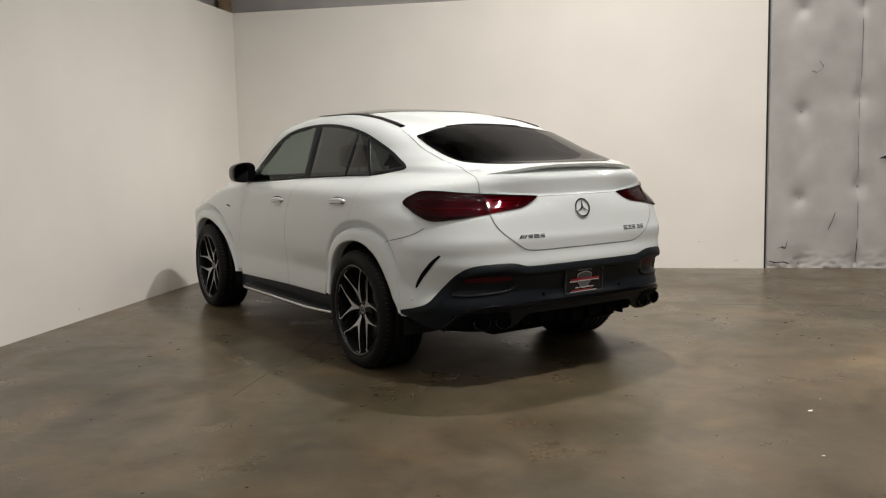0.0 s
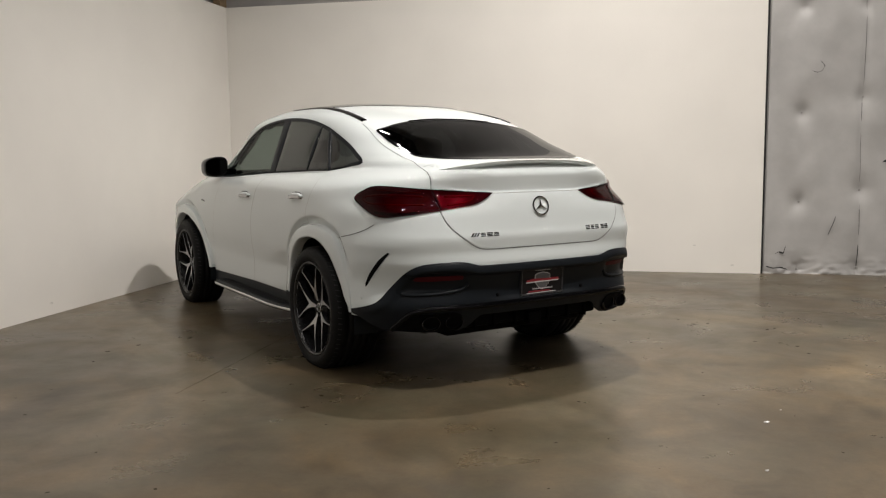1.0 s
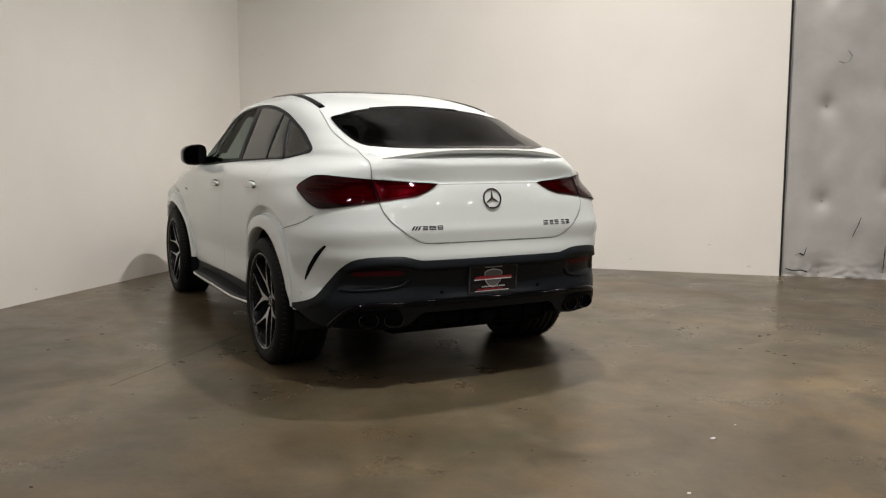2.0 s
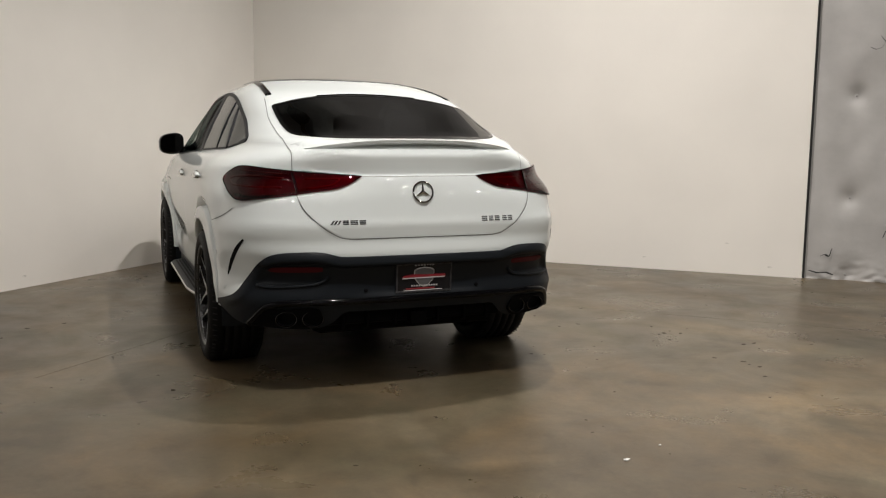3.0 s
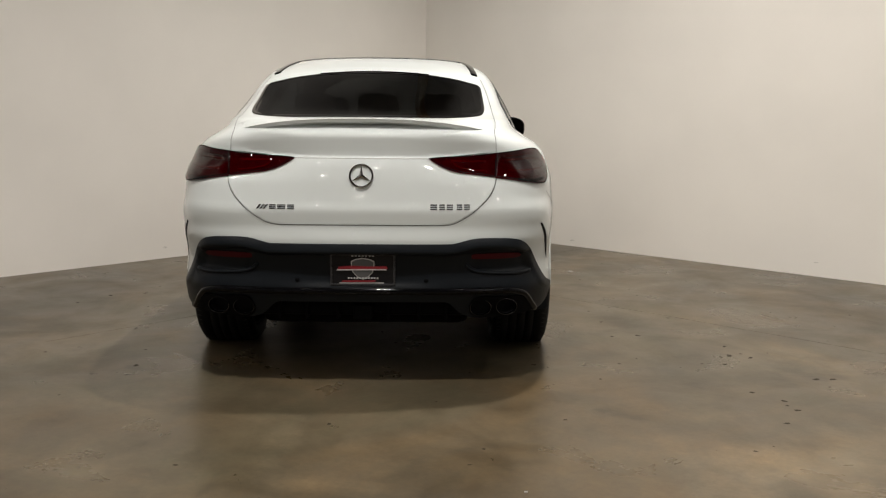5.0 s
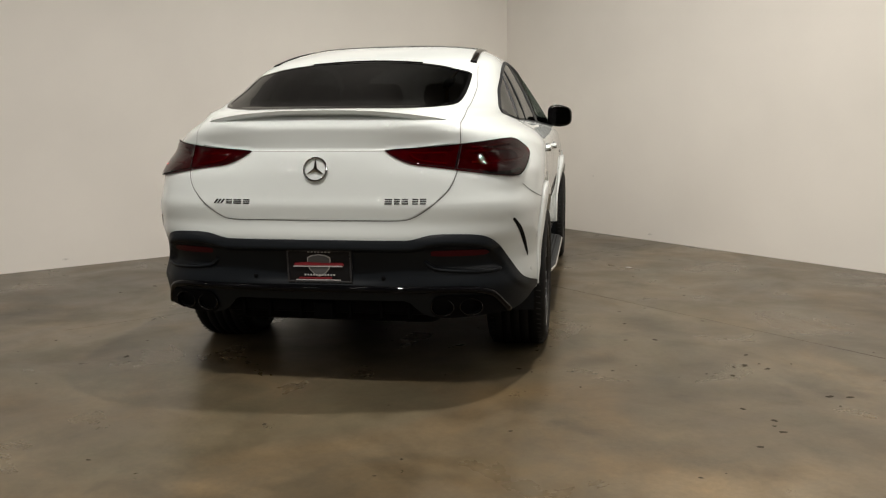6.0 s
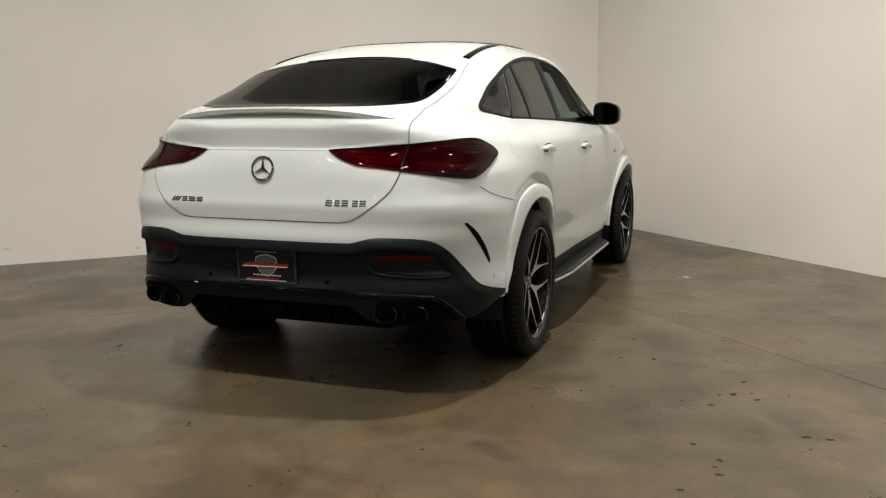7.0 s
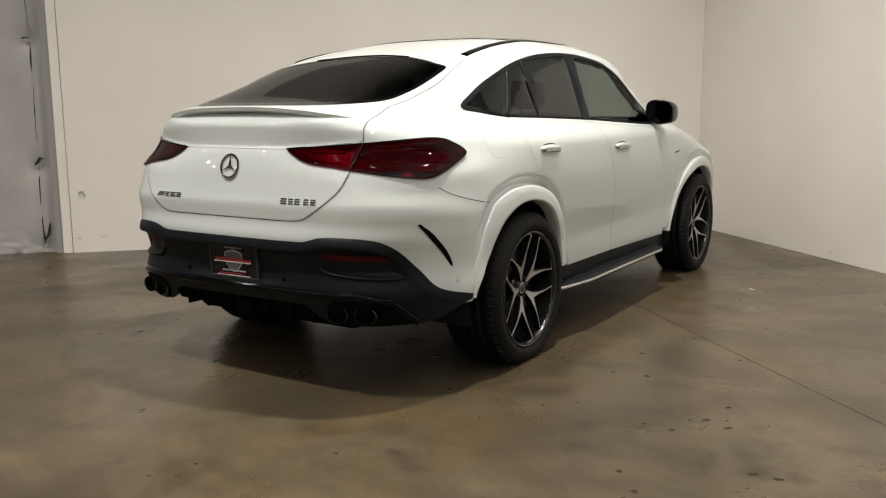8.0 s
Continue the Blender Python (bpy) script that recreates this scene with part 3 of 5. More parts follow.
def within(poly, u, v):
    """Whether points lie inside a closed line."""
    u, v = np.asarray(u, float), np.asarray(v, float)
    res = np.zeros(u.shape, bool)
    for (x0, y0), (x1, y1) in zip(poly, np.roll(poly, -1, 0)):
        cross = ((y0 > v) != (y1 > v)) & (u < (x1 - x0) * (v - y0) / (y1 - y0 + 1e-12) + x0)
        res ^= cross
    return res


def shrink(poly, by):
    """A closed line moved inwards; by gives the reach in u and v."""
    poly = np.asarray(poly, float)
    by = np.broadcast_to(np.asarray(by, float), 2)
    q = poly / by
    t = np.roll(q, -1, 0) - np.roll(q, 1, 0)
    t /= np.linalg.norm(t, axis=1, keepdims=True) + 1e-12
    nrm = np.stack([-t[:, 1], t[:, 0]], 1)
    area = ((q[:, 0] * np.roll(q[:, 1], -1)) - (np.roll(q[:, 0], -1) * q[:, 1])).sum()
    return (q + nrm * (1 if area > 0 else -1)) * by


def sheet(name, skin, outline, mat, parent, lift=0.002, depth=0.006, cell=0.03, mirror=False, label="", swell=None, dome=0.0):
    """A panel that follows the skin inside a closed line, lifted off it, with its edge turned down by depth. dome: extra height in the middle."""
    from mathutils.geometry import delaunay_2d_cdt
    cell = np.broadcast_to(np.asarray(cell, float), 2)
    outline = np.asarray(outline, float)
    lo, hi = outline.min(0), outline.max(0)
    gu, gv = np.meshgrid(np.arange(lo[0] + cell[0] * 0.5, hi[0], cell[0]), np.arange(lo[1] + cell[1] * 0.5, hi[1], cell[1]))
    gu, gv = gu.ravel(), gv.ravel()
    inner = shrink(outline, cell * 0.45)
    keep = within(inner, gu, gv) & within(outline, gu, gv)
    pts = np.concatenate([outline / cell, np.stack([gu[keep], gv[keep]], 1) / cell])
    n = len(outline)
    vs, _, fs, _, _, _ = delaunay_2d_cdt([Vector(p) for p in pts], [], [list(range(n))], 1, 1e-5)
    uv = np.array([v[:] for v in vs]) * cell
    p, nr = skin(uv[:, 0], uv[:, 1]), normals(skin, uv[:, 0], uv[:, 1])
    rise = np.full(len(uv), lift)
    if dome:
        dist = np.min(np.linalg.norm((uv[:, None] - outline[None]) / cell, axis=2), axis=1)
        rise = lift + dome * (1 - np.exp(-dist / 1.5))
    if swell:
        rise = rise + swell(uv)
    top = p + nr * rise[:, None]
    faces = [list(f) for f in fs]
    # the turned-down edge
    used = {}
    for f in faces:
        for a, b in zip(f, f[1:] + f[:1]):
            used[(a, b)] = used.get((a, b), 0) + 1
    border = [(a, b) for (a, b) in used if (b, a) not in used]
    if faces:
        f = faces[0]
        q = top[f[:3]]
        if np.dot(np.cross(q[1] - q[0], q[2] - q[0]), nr[f[0]]) < 0:
            faces = [f[::-1] for f in faces]
            border = [(b, a) for a, b in border]
    verts = list(top)
    if depth:
        low = {}
        dup = {}
        for a, b in border:
            for i in (a, b):
                if i not in low:
                    dup[i] = len(verts)
                    verts.append(top[i])
                    low[i] = len(verts)
                    verts.append(top[i] - nr[i] * depth)
        faces += [[dup[b], dup[a], low[a], low[b]] for a, b in border]
    verts = np.array(verts)
    if mirror:
        verts[:, 0] *= -1
        faces = [f[::-1] for f in faces]
    return mesh_object(name, verts, faces, mat, parent, label)


def ribbon(name, skin, line, width, mat, parent, lift=0.001, mirror=False, closed=False, label="", depth=0.0, taper=False, round_top=False):
    """A narrow strip that follows a line on the skin; depth gives it a raised, square section."""
    line = np.asarray(line, float)
    p, nr = skin(line[:, 0], line[:, 1]), normals(skin, line[:, 0], line[:, 1])
    t = np.roll(p, -1, 0) - np.roll(p, 1, 0)
    if not closed:
        t[0], t[-1] = p[1] - p[0], p[-1] - p[-2]
    t /= np.linalg.norm(t, axis=1, keepdims=True) + 1e-12
    s = np.cross(nr, t)
    k = np.full(len(p), width / 2)
    if taper:
        q = np.linspace(0, 1, len(p))
        k = k * np.sqrt(np.clip(4 * q * (1 - q), 0.02, 1))
    k = k[:, None]
    if round_top:
        rows = [p + s * k * math.cos(a) + nr * (lift - 0.004 + (depth + 0.004) * max(0.0, math.sin(a)) ** 0.8) for a in np.linspace(math.pi, 0, 11)]
    elif depth:
        rows = [p - s * k - nr * 0.004, p - s * k + nr * (lift + depth * 0.7), p - s * k * 0.6 + nr * (lift + depth), p + s * k * 0.6 + nr * (lift + depth),
                p + s * k + nr * (lift + depth * 0.7), p + s * k - nr * 0.004]
    else:
        rows = [p - s * k + nr * lift, p + s * k + nr * lift]
    verts, m, faces = np.concatenate(rows), len(p), []
    for r in range(len(rows) - 1):
        for i in range(m if closed else m - 1):
            j = (i + 1) % m
            faces.append([r * m + i, (r + 1) * m + i, (r + 1) * m + j, r * m + j])
    if (depth or round_top) and not closed:
        faces += [[r * m for r in range(len(rows))][::-1], [r * m + m - 1 for r in range(len(rows))]]
    if not mirror:
        faces = [f[::-1] for f in faces]
    else:
        verts[:, 0] *= -1
    return mesh_object(name, verts, faces, mat, parent, label)


# ---- lines that divide the skin, car axes ----
REAR_HUB, FRONT_HUB, HUB_Z = 0.0, 2.935, 0.385
DLO = curve([(-0.305, 1.280), (-0.175, 1.345), (0.055, 1.432), (0.35, 1.520), (0.72, 1.577), (1.14, 1.597), (1.50, 1.572), (1.70, 1.520), (1.88, 1.430), (2.03, 1.30),
             (2.085, 1.215), (2.07, 1.168, 1), (1.84, 1.158), (1.40, 1.176), (0.887, 1.200), (0.37, 1.217), (0.03, 1.226), (-0.165, 1.252)], 0.025)
REAR_GLASS = curve([(0, 1.293), (18, 1.293), (28, 1.293), (35, 1.299), (39.2, 1.315), (41.2, 1.36), (42.2, 1.42), (42.4, 1.472), (38, 1.494), (30, 1.523), (18, 1.545), (0, 1.553),
                    (-18, 1.545), (-30, 1.523), (-38, 1.494), (-42.4, 1.472), (-42.2, 1.42), (-41.2, 1.36), (-39.2, 1.315), (-35, 1.299), (-28, 1.293), (-18, 1.293)], (2.0, 0.02))
WINDSCREEN = curve([(0, 1.20), (30, 1.20), (42, 1.22), (41, 1.40), (38, 1.56), (25, 1.61), (0, 1.62), (-25, 1.61), (-38, 1.56), (-41, 1.40), (-42, 1.22), (-30, 1.20)], (2.5, 0.03))
TAIL_LIGHT = curve([(18.1, 1.1015, 1), (30.9, 1.123), (42.9, 1.140), (51.8, 1.145), (55.7, 1.122), (58.4, 1.077), (55.8, 1.035), (51.9, 0.991), (49.1, 0.977),
                    (43.2, 0.990), (36.6, 1.010), (29.3, 1.030), (24.8, 1.042), (21.2, 1.067)], (1.2, 0.012))
BLACK_EDGE = curve([(-0.5, 0.711), (23.0, 0.712), (25.0, 0.719), (28.2, 0.735), (32.0, 0.738), (37.6, 0.731), (41.0, 0.713), (43.8, 0.670), (46.7, 0.596), (49.9, 0.517),
                    (53.3, 0.479), (60.0, 0.438)], (1.0, 0.01), closed=False)


BLACK_ZONE = np.concatenate([BLACK_EDGE, [(64.0, 0.40), (64.0, 0.2), (-5.0, 0.2), (-5.0, 0.713)]])


def by_x(points):
    """Points (x, z) of the tail, joined evenly, as (degrees, z)."""
    line = curve(points, 0.008, closed=False)
    return np.stack([phi_at(line[:, 0], line[:, 1]), line[:, 1]], 1)


# the tailgate's shut line on one side: distance from the middle, height
GAP_X = [(0.600, 1.52), (0.630, 1.41), (0.637, 1.31), (0.636, 1.262), (0.627, 1.223, 1), (0.631, 1.19), (0.633, 1.14), (0.632, 1.07), (0.628, 1.003), (0.597, 0.932), (0.519, 0.858), (0.444, 0.812), (0.395, 0.800), (0.34, 0.798)]
edge_x = by_x([(x - 0.005, z + (0.004 if z < 0.9 else 0.0)) for x, z, *_ in GAP_X[4:]])
GATE = np.concatenate([edge_x, [(d, 0.802) for d in np.arange(np.floor(edge_x[-1, 0]), -edge_x[-1, 0], -1.2)], (edge_x * (-1, 1))[::-1],
                       curve([(-edge_x[0, 0], 1.225, 1), (-38.0, 1.262), (-30, 1.285), (0, 1.290), (30, 1.285), (38.0, 1.262), (edge_x[0, 0], 1.225, 1)], (1.2, 0.012), closed=False)[1:-1]])



car = tagged(new("car"), "white coupe SUV with black lower bumper and tinted glass", "car")
car.matrix_world = pose(-0.004, -0.004, 0, 0, 0, 44)


def shell(name, mat, inset, cut, z_lo=0.355):
    """The pressed body skin with its openings; inset moves it inwards for the cabin lining."""
    zs = np.unique(np.concatenate([np.linspace(z_lo, 1.24, 57), np.linspace(1.25, 1.66, 30), np.array([1.668, 1.676, 1.684, 1.691, 1.698, 1.704, 1.709, 1.713, 1.7165, 1.719, 1.72])]))
    cap, side, nose = np.linspace(0, 90, 46), np.linspace(0, 1, 44)[1:-1], np.linspace(90, 0, 26)
    rows = []
    for z in zs:
        xc, yc = cap_point(np.radians(cap), z)
        ys = BACK(z) + (FORE(z) - BACK(z)) * side
        xs = half_width(ys, z)
        xn, yn = nose_point(np.radians(nose), z)
        x, y = np.concatenate([xc, xs, xn]), np.concatenate([yc, ys, yn])
        rows.append(np.stack([np.concatenate([x, -x[-2:0:-1]]), np.concatenate([y, y[-2:0:-1]]), np.full(2 * len(x) - 2, z)], 1))
    g = np.array(rows)
    if inset:
        c = np.array([0, 1.2, 0])
        du, dv = np.roll(g, -1, 1) - np.roll(g, 1, 1), np.gradient(g, axis=0)
        nr = np.cross(du, dv)
        nr /= np.linalg.norm(nr, axis=2, keepdims=True) + 1e-9
        g = g - nr * inset
    nz, nc = g.shape[:2]
    mid = (g + np.roll(g, -1, 1))[:-1] / 2
    mid = (mid + (g + np.roll(g, -1, 1))[1:] / 2) / 2
    x, y, z = np.abs(mid[..., 0]), mid[..., 1], mid[..., 2]
    phi = np.degrees(np.arctan2(x / half_width(y, z), np.maximum(BACK(z) - y, 0) / (BACK(z) - TAIL(z))))
    nphi = np.degrees(np.arctan2(x / half_width(y, z), np.maximum(y - FORE(z), 0) / (NOSE(z) - FORE(z))))
    gone = within(shrink(DLO, cut), y, z) & (x > 0.5)
    gone |= within(shrink(REAR_GLASS, (cut * 60, cut)), phi, z) & (y < BACK(z))
    gone |= within(WINDSCREEN, nphi, z) & (y > FORE(z))
    gone |= within(shrink(BLACK_ZONE, (1.9, 0.016)), phi, z) & (y < -0.2)
    for hub in (REAR_HUB, FRONT_HUB):
        gone |= (arch_reach(y, z, hub) < (0.575 if not inset else 0.47)) & (x > 0.6)
    if not inset:
        gone |= within(shrink(GATE, (1.6, 0.016)), phi, z) & (y < BACK(z))
    gone |= (z < np.interp(y, (0.4, 1.4, 2.4), (0.400, 0.395, 0.366))) & (y > -0.4) & (y < 3.4)
    faces = [[r * nc + c, r * nc + (c + 1) % nc, (r + 1) * nc + (c + 1) % nc, (r + 1) * nc + c] for r in range(nz - 1) for c in range(nc) if not gone[r, c]]
    return mesh_object(name, g.reshape(-1, 3), faces, mat, car)


shell("body", PAINT, 0.0, 0.018)
shell("cabin_lining", CABIN, 0.035, 0.005, 0.75)


def cut_line(poly, a, b, keep):
    """The part of a closed line on one side of the line a-b (keep 1: to its left)."""
    out, a, b = [], np.array(a), np.array(b)
    side = [keep * ((b - a)[0] * (p - a)[1] - (b - a)[1] * (p - a)[0]) for p in poly]
    for i, p in enumerate(poly):
        j = (i + 1) % len(poly)
        if side[i] >= 0:
            out.append(p)
        if side[i] * side[j] < 0:
            out.append(p + (poly[j] - p) * side[i] / (side[i] - side[j]))
    return np.array(out)


GLASS_LOW = np.array(sorted([tuple(p) for p in DLO if p[1] < np.interp(p[0], (-0.305, 0.03, 2.1), (1.281, 1.27, 1.25))]))
GLASS_TOP = np.array(sorted([tuple(p) for p in DLO if p[1] >= np.interp(p[0], (-0.305, 0.03, 2.1), (1.279, 1.27, 1.21))]))


def on_glass(u, v):
    """Side glass: straight from the sill to the roof rail with a slight bulge."""
    lo, hi = np.interp(u, GLASS_LOW[:, 0], GLASS_LOW[:, 1]), np.interp(u, GLASS_TOP[:, 0], GLASS_TOP[:, 1])
    span = np.maximum(hi - lo, 0.01)
    s = np.clip((v - lo) / span, 0, 1)
    x = (1 - s) * flank(u, lo) + s * flank(u, hi) + 0.05 * s * (1 - s) * np.minimum(1, span / 0.3)
    return np.stack([x, u, v], -1)


# glass
pane = sheet("rear_window", on_cap, REAR_GLASS, REARGLASS, car, 0.002, 0.004, (3.0, 0.03), label="dark tinted rear window")
ribbon("window_seal", on_cap, shrink(REAR_GLASS, (0.55, 0.007)), 0.018, GLOSS, pane, 0.0035, closed=True)
top_edge = curve([(-24, 1.536), (-12, 1.5495), (0, 1.5535), (12, 1.5495), (24, 1.536)], (1.0, 0.01), closed=False)
ribbon("high_brake_light", on_cap, top_edge, 0.012, GLOSS, car, 0.003, depth=0.004, label="gloss black strip with the high brake light")
sheet("windscreen", on_nose, WINDSCREEN, CLEARGLASS, car, 0.003, 0.004, (4.0, 0.05))
B1, B2 = ((0.883, 1.204), (1.058, 1.597)), ((0.972, 1.200), (1.180, 1.597))
C1, C2 = ((0.363, 1.223), (0.405, 1.527)), ((0.035, 1.230), (0.250, 1.486))
CLEAR = shrink(DLO, 0.012)
for mirror in (False, True):
    front = cut_line(CLEAR, *B2, -1)
    mid = cut_line(cut_line(CLEAR, *B1, 1), (C1[0][0] + 0.008, C1[0][1]), (C1[1][0] + 0.008, C1[1][1]), -1)
    small = cut_line(cut_line(CLEAR, (C1[0][0] - 0.008, C1[0][1]), (C1[1][0] - 0.008, C1[1][1]), 1), (C2[0][0] + 0.012, C2[0][1]), (C2[1][0] + 0.012, C2[1][1]), -1)
    quarter = cut_line(CLEAR, (C2[0][0] - 0.012, C2[0][1]), (C2[1][0] - 0.012, C2[1][1]), 1)
    sheet("front_window", on_glass, front, GLASS, car, 0.0015, 0.004, 0.05, mirror, label="tinted front door glass")
    sheet("rear_door_window", on_glass, mid, DARKGLASS, car, 0.0015, 0.004, 0.05, mirror, label="dark rear door glass")
    sheet("fixed_window", on_glass, small, DARKGLASS, car, 0.0015, 0.004, 0.05, mirror, label="dark fixed door glass")
    sheet("quarter_window", on_glass, quarter, DARKGLASS, car, 0.0015, 0.004, 0.05, mirror, label="dark rear quarter glass")
    ribbon("window_trim", on_flank, shrink(DLO, 0.010), 0.024, BLACK, car, 0.002, mirror, closed=True, depth=0.003, label="black window surround")
    band = cut_line(cut_line(CLEAR, *B1, -1), *B2, 1)
    sheet("pillar_cover", on_glass, band, BLACK, car, 0.004, 0.010, 0.03, mirror, label="black door pillar cover")
    ribbon("window_divider", on_glass, curve([C1[0], C1[1]], 0.03, closed=False), 0.018, BLACK, car, 0.002, mirror, depth=0.003)
    ribbon("window_divider", on_glass, curve([C2[0], C2[1]], 0.03, closed=False), 0.026, BLACK, car, 0.002, mirror, depth=0.002)

# tail lights: bed, glowing guides at rest, lens; split where the tailgate opens
RIDGE = np.array([(d, float(ridge(d))) for d in np.arange(-50, 51, 1.0)])
RIDGE = RIDGE[within(GATE, RIDGE[:, 0], RIDGE[:, 1])]
below = GATE[:, 1] < ridge(GATE[:, 0]) - 0.006
gate = sheet("tailgate", on_cap, np.concatenate([GATE[below], RIDGE - (0, 0.002)]), PAINT, car, 0.002, 0.012, (1.5, 0.013), label="white tailgate panel")
run = np.roll(GATE, len(GATE) // 2, 0)
run = run[run[:, 1] > ridge(run[:, 0]) + 0.010]
sheet("gate_upper", on_cap, np.concatenate([run, RIDGE[::-1] + (0, 0.0010)]), PAINT, gate, 0.002, 0.004, (1.5, 0.011), label="white panel under the spoiler")
half_gap = by_x(GAP_X)
ribbon("gate_gap", on_cap, np.concatenate([half_gap, [(d, 0.798) for d in np.arange(17, -18, -1.0)], (half_gap * (-1, 1))[::-1]]), 0.0029, GAP, car, 0.0024)
ribbon("gate_crease", on_cap, np.array([(d, 1.103) for d in np.arange(-18, 18.5, 1.0)]), 0.0032, SEAM, gate, 0.0026, label="fine grey line along the crease between the tail lights")
for mirror in (False, True):
    ribbon("lamp_gap", on_cap, by_x([(0.627, 1.016), (0.632, 1.07), (0.633, 1.128)]), 0.0032, LAMPBED, car, 0.0125, mirror)
    for name, lens_part in (("tail_light", cut_line(TAIL_LIGHT, (33.9, 1.0), (37.2, 1.17), -1)), ("gate_light", cut_line(TAIL_LIGHT, (33.9, 1.0), (37.2, 1.17), 1))):
        lamp = sheet(name, on_cap, lens_part, LAMPBED, car, 0.003, 0.004, (1.5, 0.012), mirror, label="dark red wraparound tail light")
        sheet("lens", on_cap, lens_part, REDGLASS, lamp, 0.011, 0.012, (1.2, 0.012), mirror, dome=0.004)
        ribbon("lens_border", on_cap, shrink(lens_part, (0.20, 0.0026)), 0.0034, SHADE, lamp, 0.0135, mirror, closed=True)
        if name == "tail_light":
            ribbon("light_guide", on_cap, curve([(38.5, 1.090), (47, 1.098), (53.8, 1.092), (55.5, 1.075), (53.5, 1.052), (46, 1.045), (38.5, 1.046)], (0.8, 0.01), closed=False), 0.010, GUIDE, lamp, 0.004, mirror, depth=0.003)
            ribbon("light_guide", on_cap, curve([(39, 1.112), (47, 1.122), (52, 1.126)], (0.8, 0.01), closed=False), 0.006, GUIDE, lamp, 0.004, mirror, depth=0.003)
            ribbon("reversing_lens", on_cap, curve([(40.5, 1.006), (46, 0.996), (51.5, 1.004)], (0.8, 0.01), closed=False), 0.016, CLEARBIT, lamp, 0.0045, mirror)
        else:
            ribbon("light_guide", on_cap, curve([(33, 1.090), (28.5, 1.090), (24.0, 1.092)], (0.8, 0.01), closed=False), 0.009, GUIDE, lamp, 0.004, mirror, depth=0.003)
            ribbon("light_guide", on_cap, curve([(32.5, 1.043), (28.5, 1.052), (25.5, 1.066), (24.0, 1.092)], (0.8, 0.01), closed=False), 0.009, GUIDE, lamp, 0.004, mirror, depth=0.003)

# spoiler lip on the tailgate's edge
xs = np.linspace(-0.620, 0.620, 61)
q = np.abs(xs) / 0.620
tip_z, reach = 1.286 - 0.058 * q ** 2.6, 0.026 * (1 - 0.75 * q ** 16)
tip_y = tail(xs, np.full_like(xs, 1.245)) - reach + 0.006 * q ** 8
root_y = tail(xs, np.full_like(xs, 1.245)) + 0.10 * (1 - q ** 4) + 0.02
thick = 0.017 * (1 - 0.70 * q ** 10)
land_z = tip_z - thick - 0.010
top_line, low_line = np.stack([xs, tip_y, tip_z], 1), np.stack([xs, tip_y + 0.005, tip_z - thick * 0.85], 1)
strips = [[np.stack([xs, root_y, roof(xs, root_y) + 0.001], 1), np.stack([xs, (root_y + tip_y) / 2, (roof(xs, root_y) + tip_z) / 2 + 0.006 * (1 - q ** 4)], 1), np.stack([xs, tip_y + 0.006, tip_z + 0.001], 1), top_line],
          [top_line, low_line], [low_line, np.stack([xs, tail(xs, land_z) + 0.006, land_z], 1)]]
verts, faces, n = [], [], len(xs)
for strip in strips:
    at = len(verts) * n
    verts += strip
    faces += [[at + r * n + i, at + r * n + i + 1, at + (r + 1) * n + i + 1, at + (r + 1) * n + i] for r in range(len(strip) - 1) for i in range(n - 1)]
mesh_object("spoiler", np.concatenate(verts), faces, PAINT, car, "slim white spoiler lip")

# black lower bumper and what sits in it
full = np.concatenate([BLACK_EDGE, curve([(60.5, 0.438, 1), (58.5, 0.425), (55, 0.405), (51, 0.372), (47, 0.352), (38, 0.347), (29, 0.345), (25.5, 0.37), (22.5, 0.425), (19, 0.43), (0, 0.43), (-19, 0.43), (-22.5, 0.425), (-25.5, 0.37), (-29, 0.345), (-38, 0.347), (-47, 0.352), (-51, 0.372), (-55, 0.405), (-58.5, 0.425), (-60.5, 0.438, 1)], (1.5, 0.02), closed=False)[1:-1],
                       (BLACK_EDGE * (-1, 1))[::-1][:-1]])


def shelf(uv):
    """The bumper's upper rim stands proud, leans up towards the light and falls back below."""
    deg, z = np.abs(uv[:, 0]), uv[:, 1]
    down = np.min(np.hypot((deg[:, None] - BLACK_EDGE[None, :, 0]) * 0.016, z[:, None] - BLACK_EDGE[None, :, 1]), axis=1)
    rim = 0.020 * np.clip(down / 0.034, 0, 1) * (1 - smooth(0.036, 0.056, down)) * (1 - 0.75 * smooth(40, 47, deg)) * (1 - smooth(50, 57, deg))
    pocket = -0.014 * smooth(26.5, 29.5, deg) * (1 - smooth(42, 44.5, deg)) * smooth(0.562, 0.580, z) * (1 - smooth(0.655, 0.672, z))
    hollow = -0.012 * (1 - smooth(9, 25, deg)) * smooth(0.490, 0.530, z) * (1 - smooth(0.650, 0.680, z))
    return rim + pocket + hollow


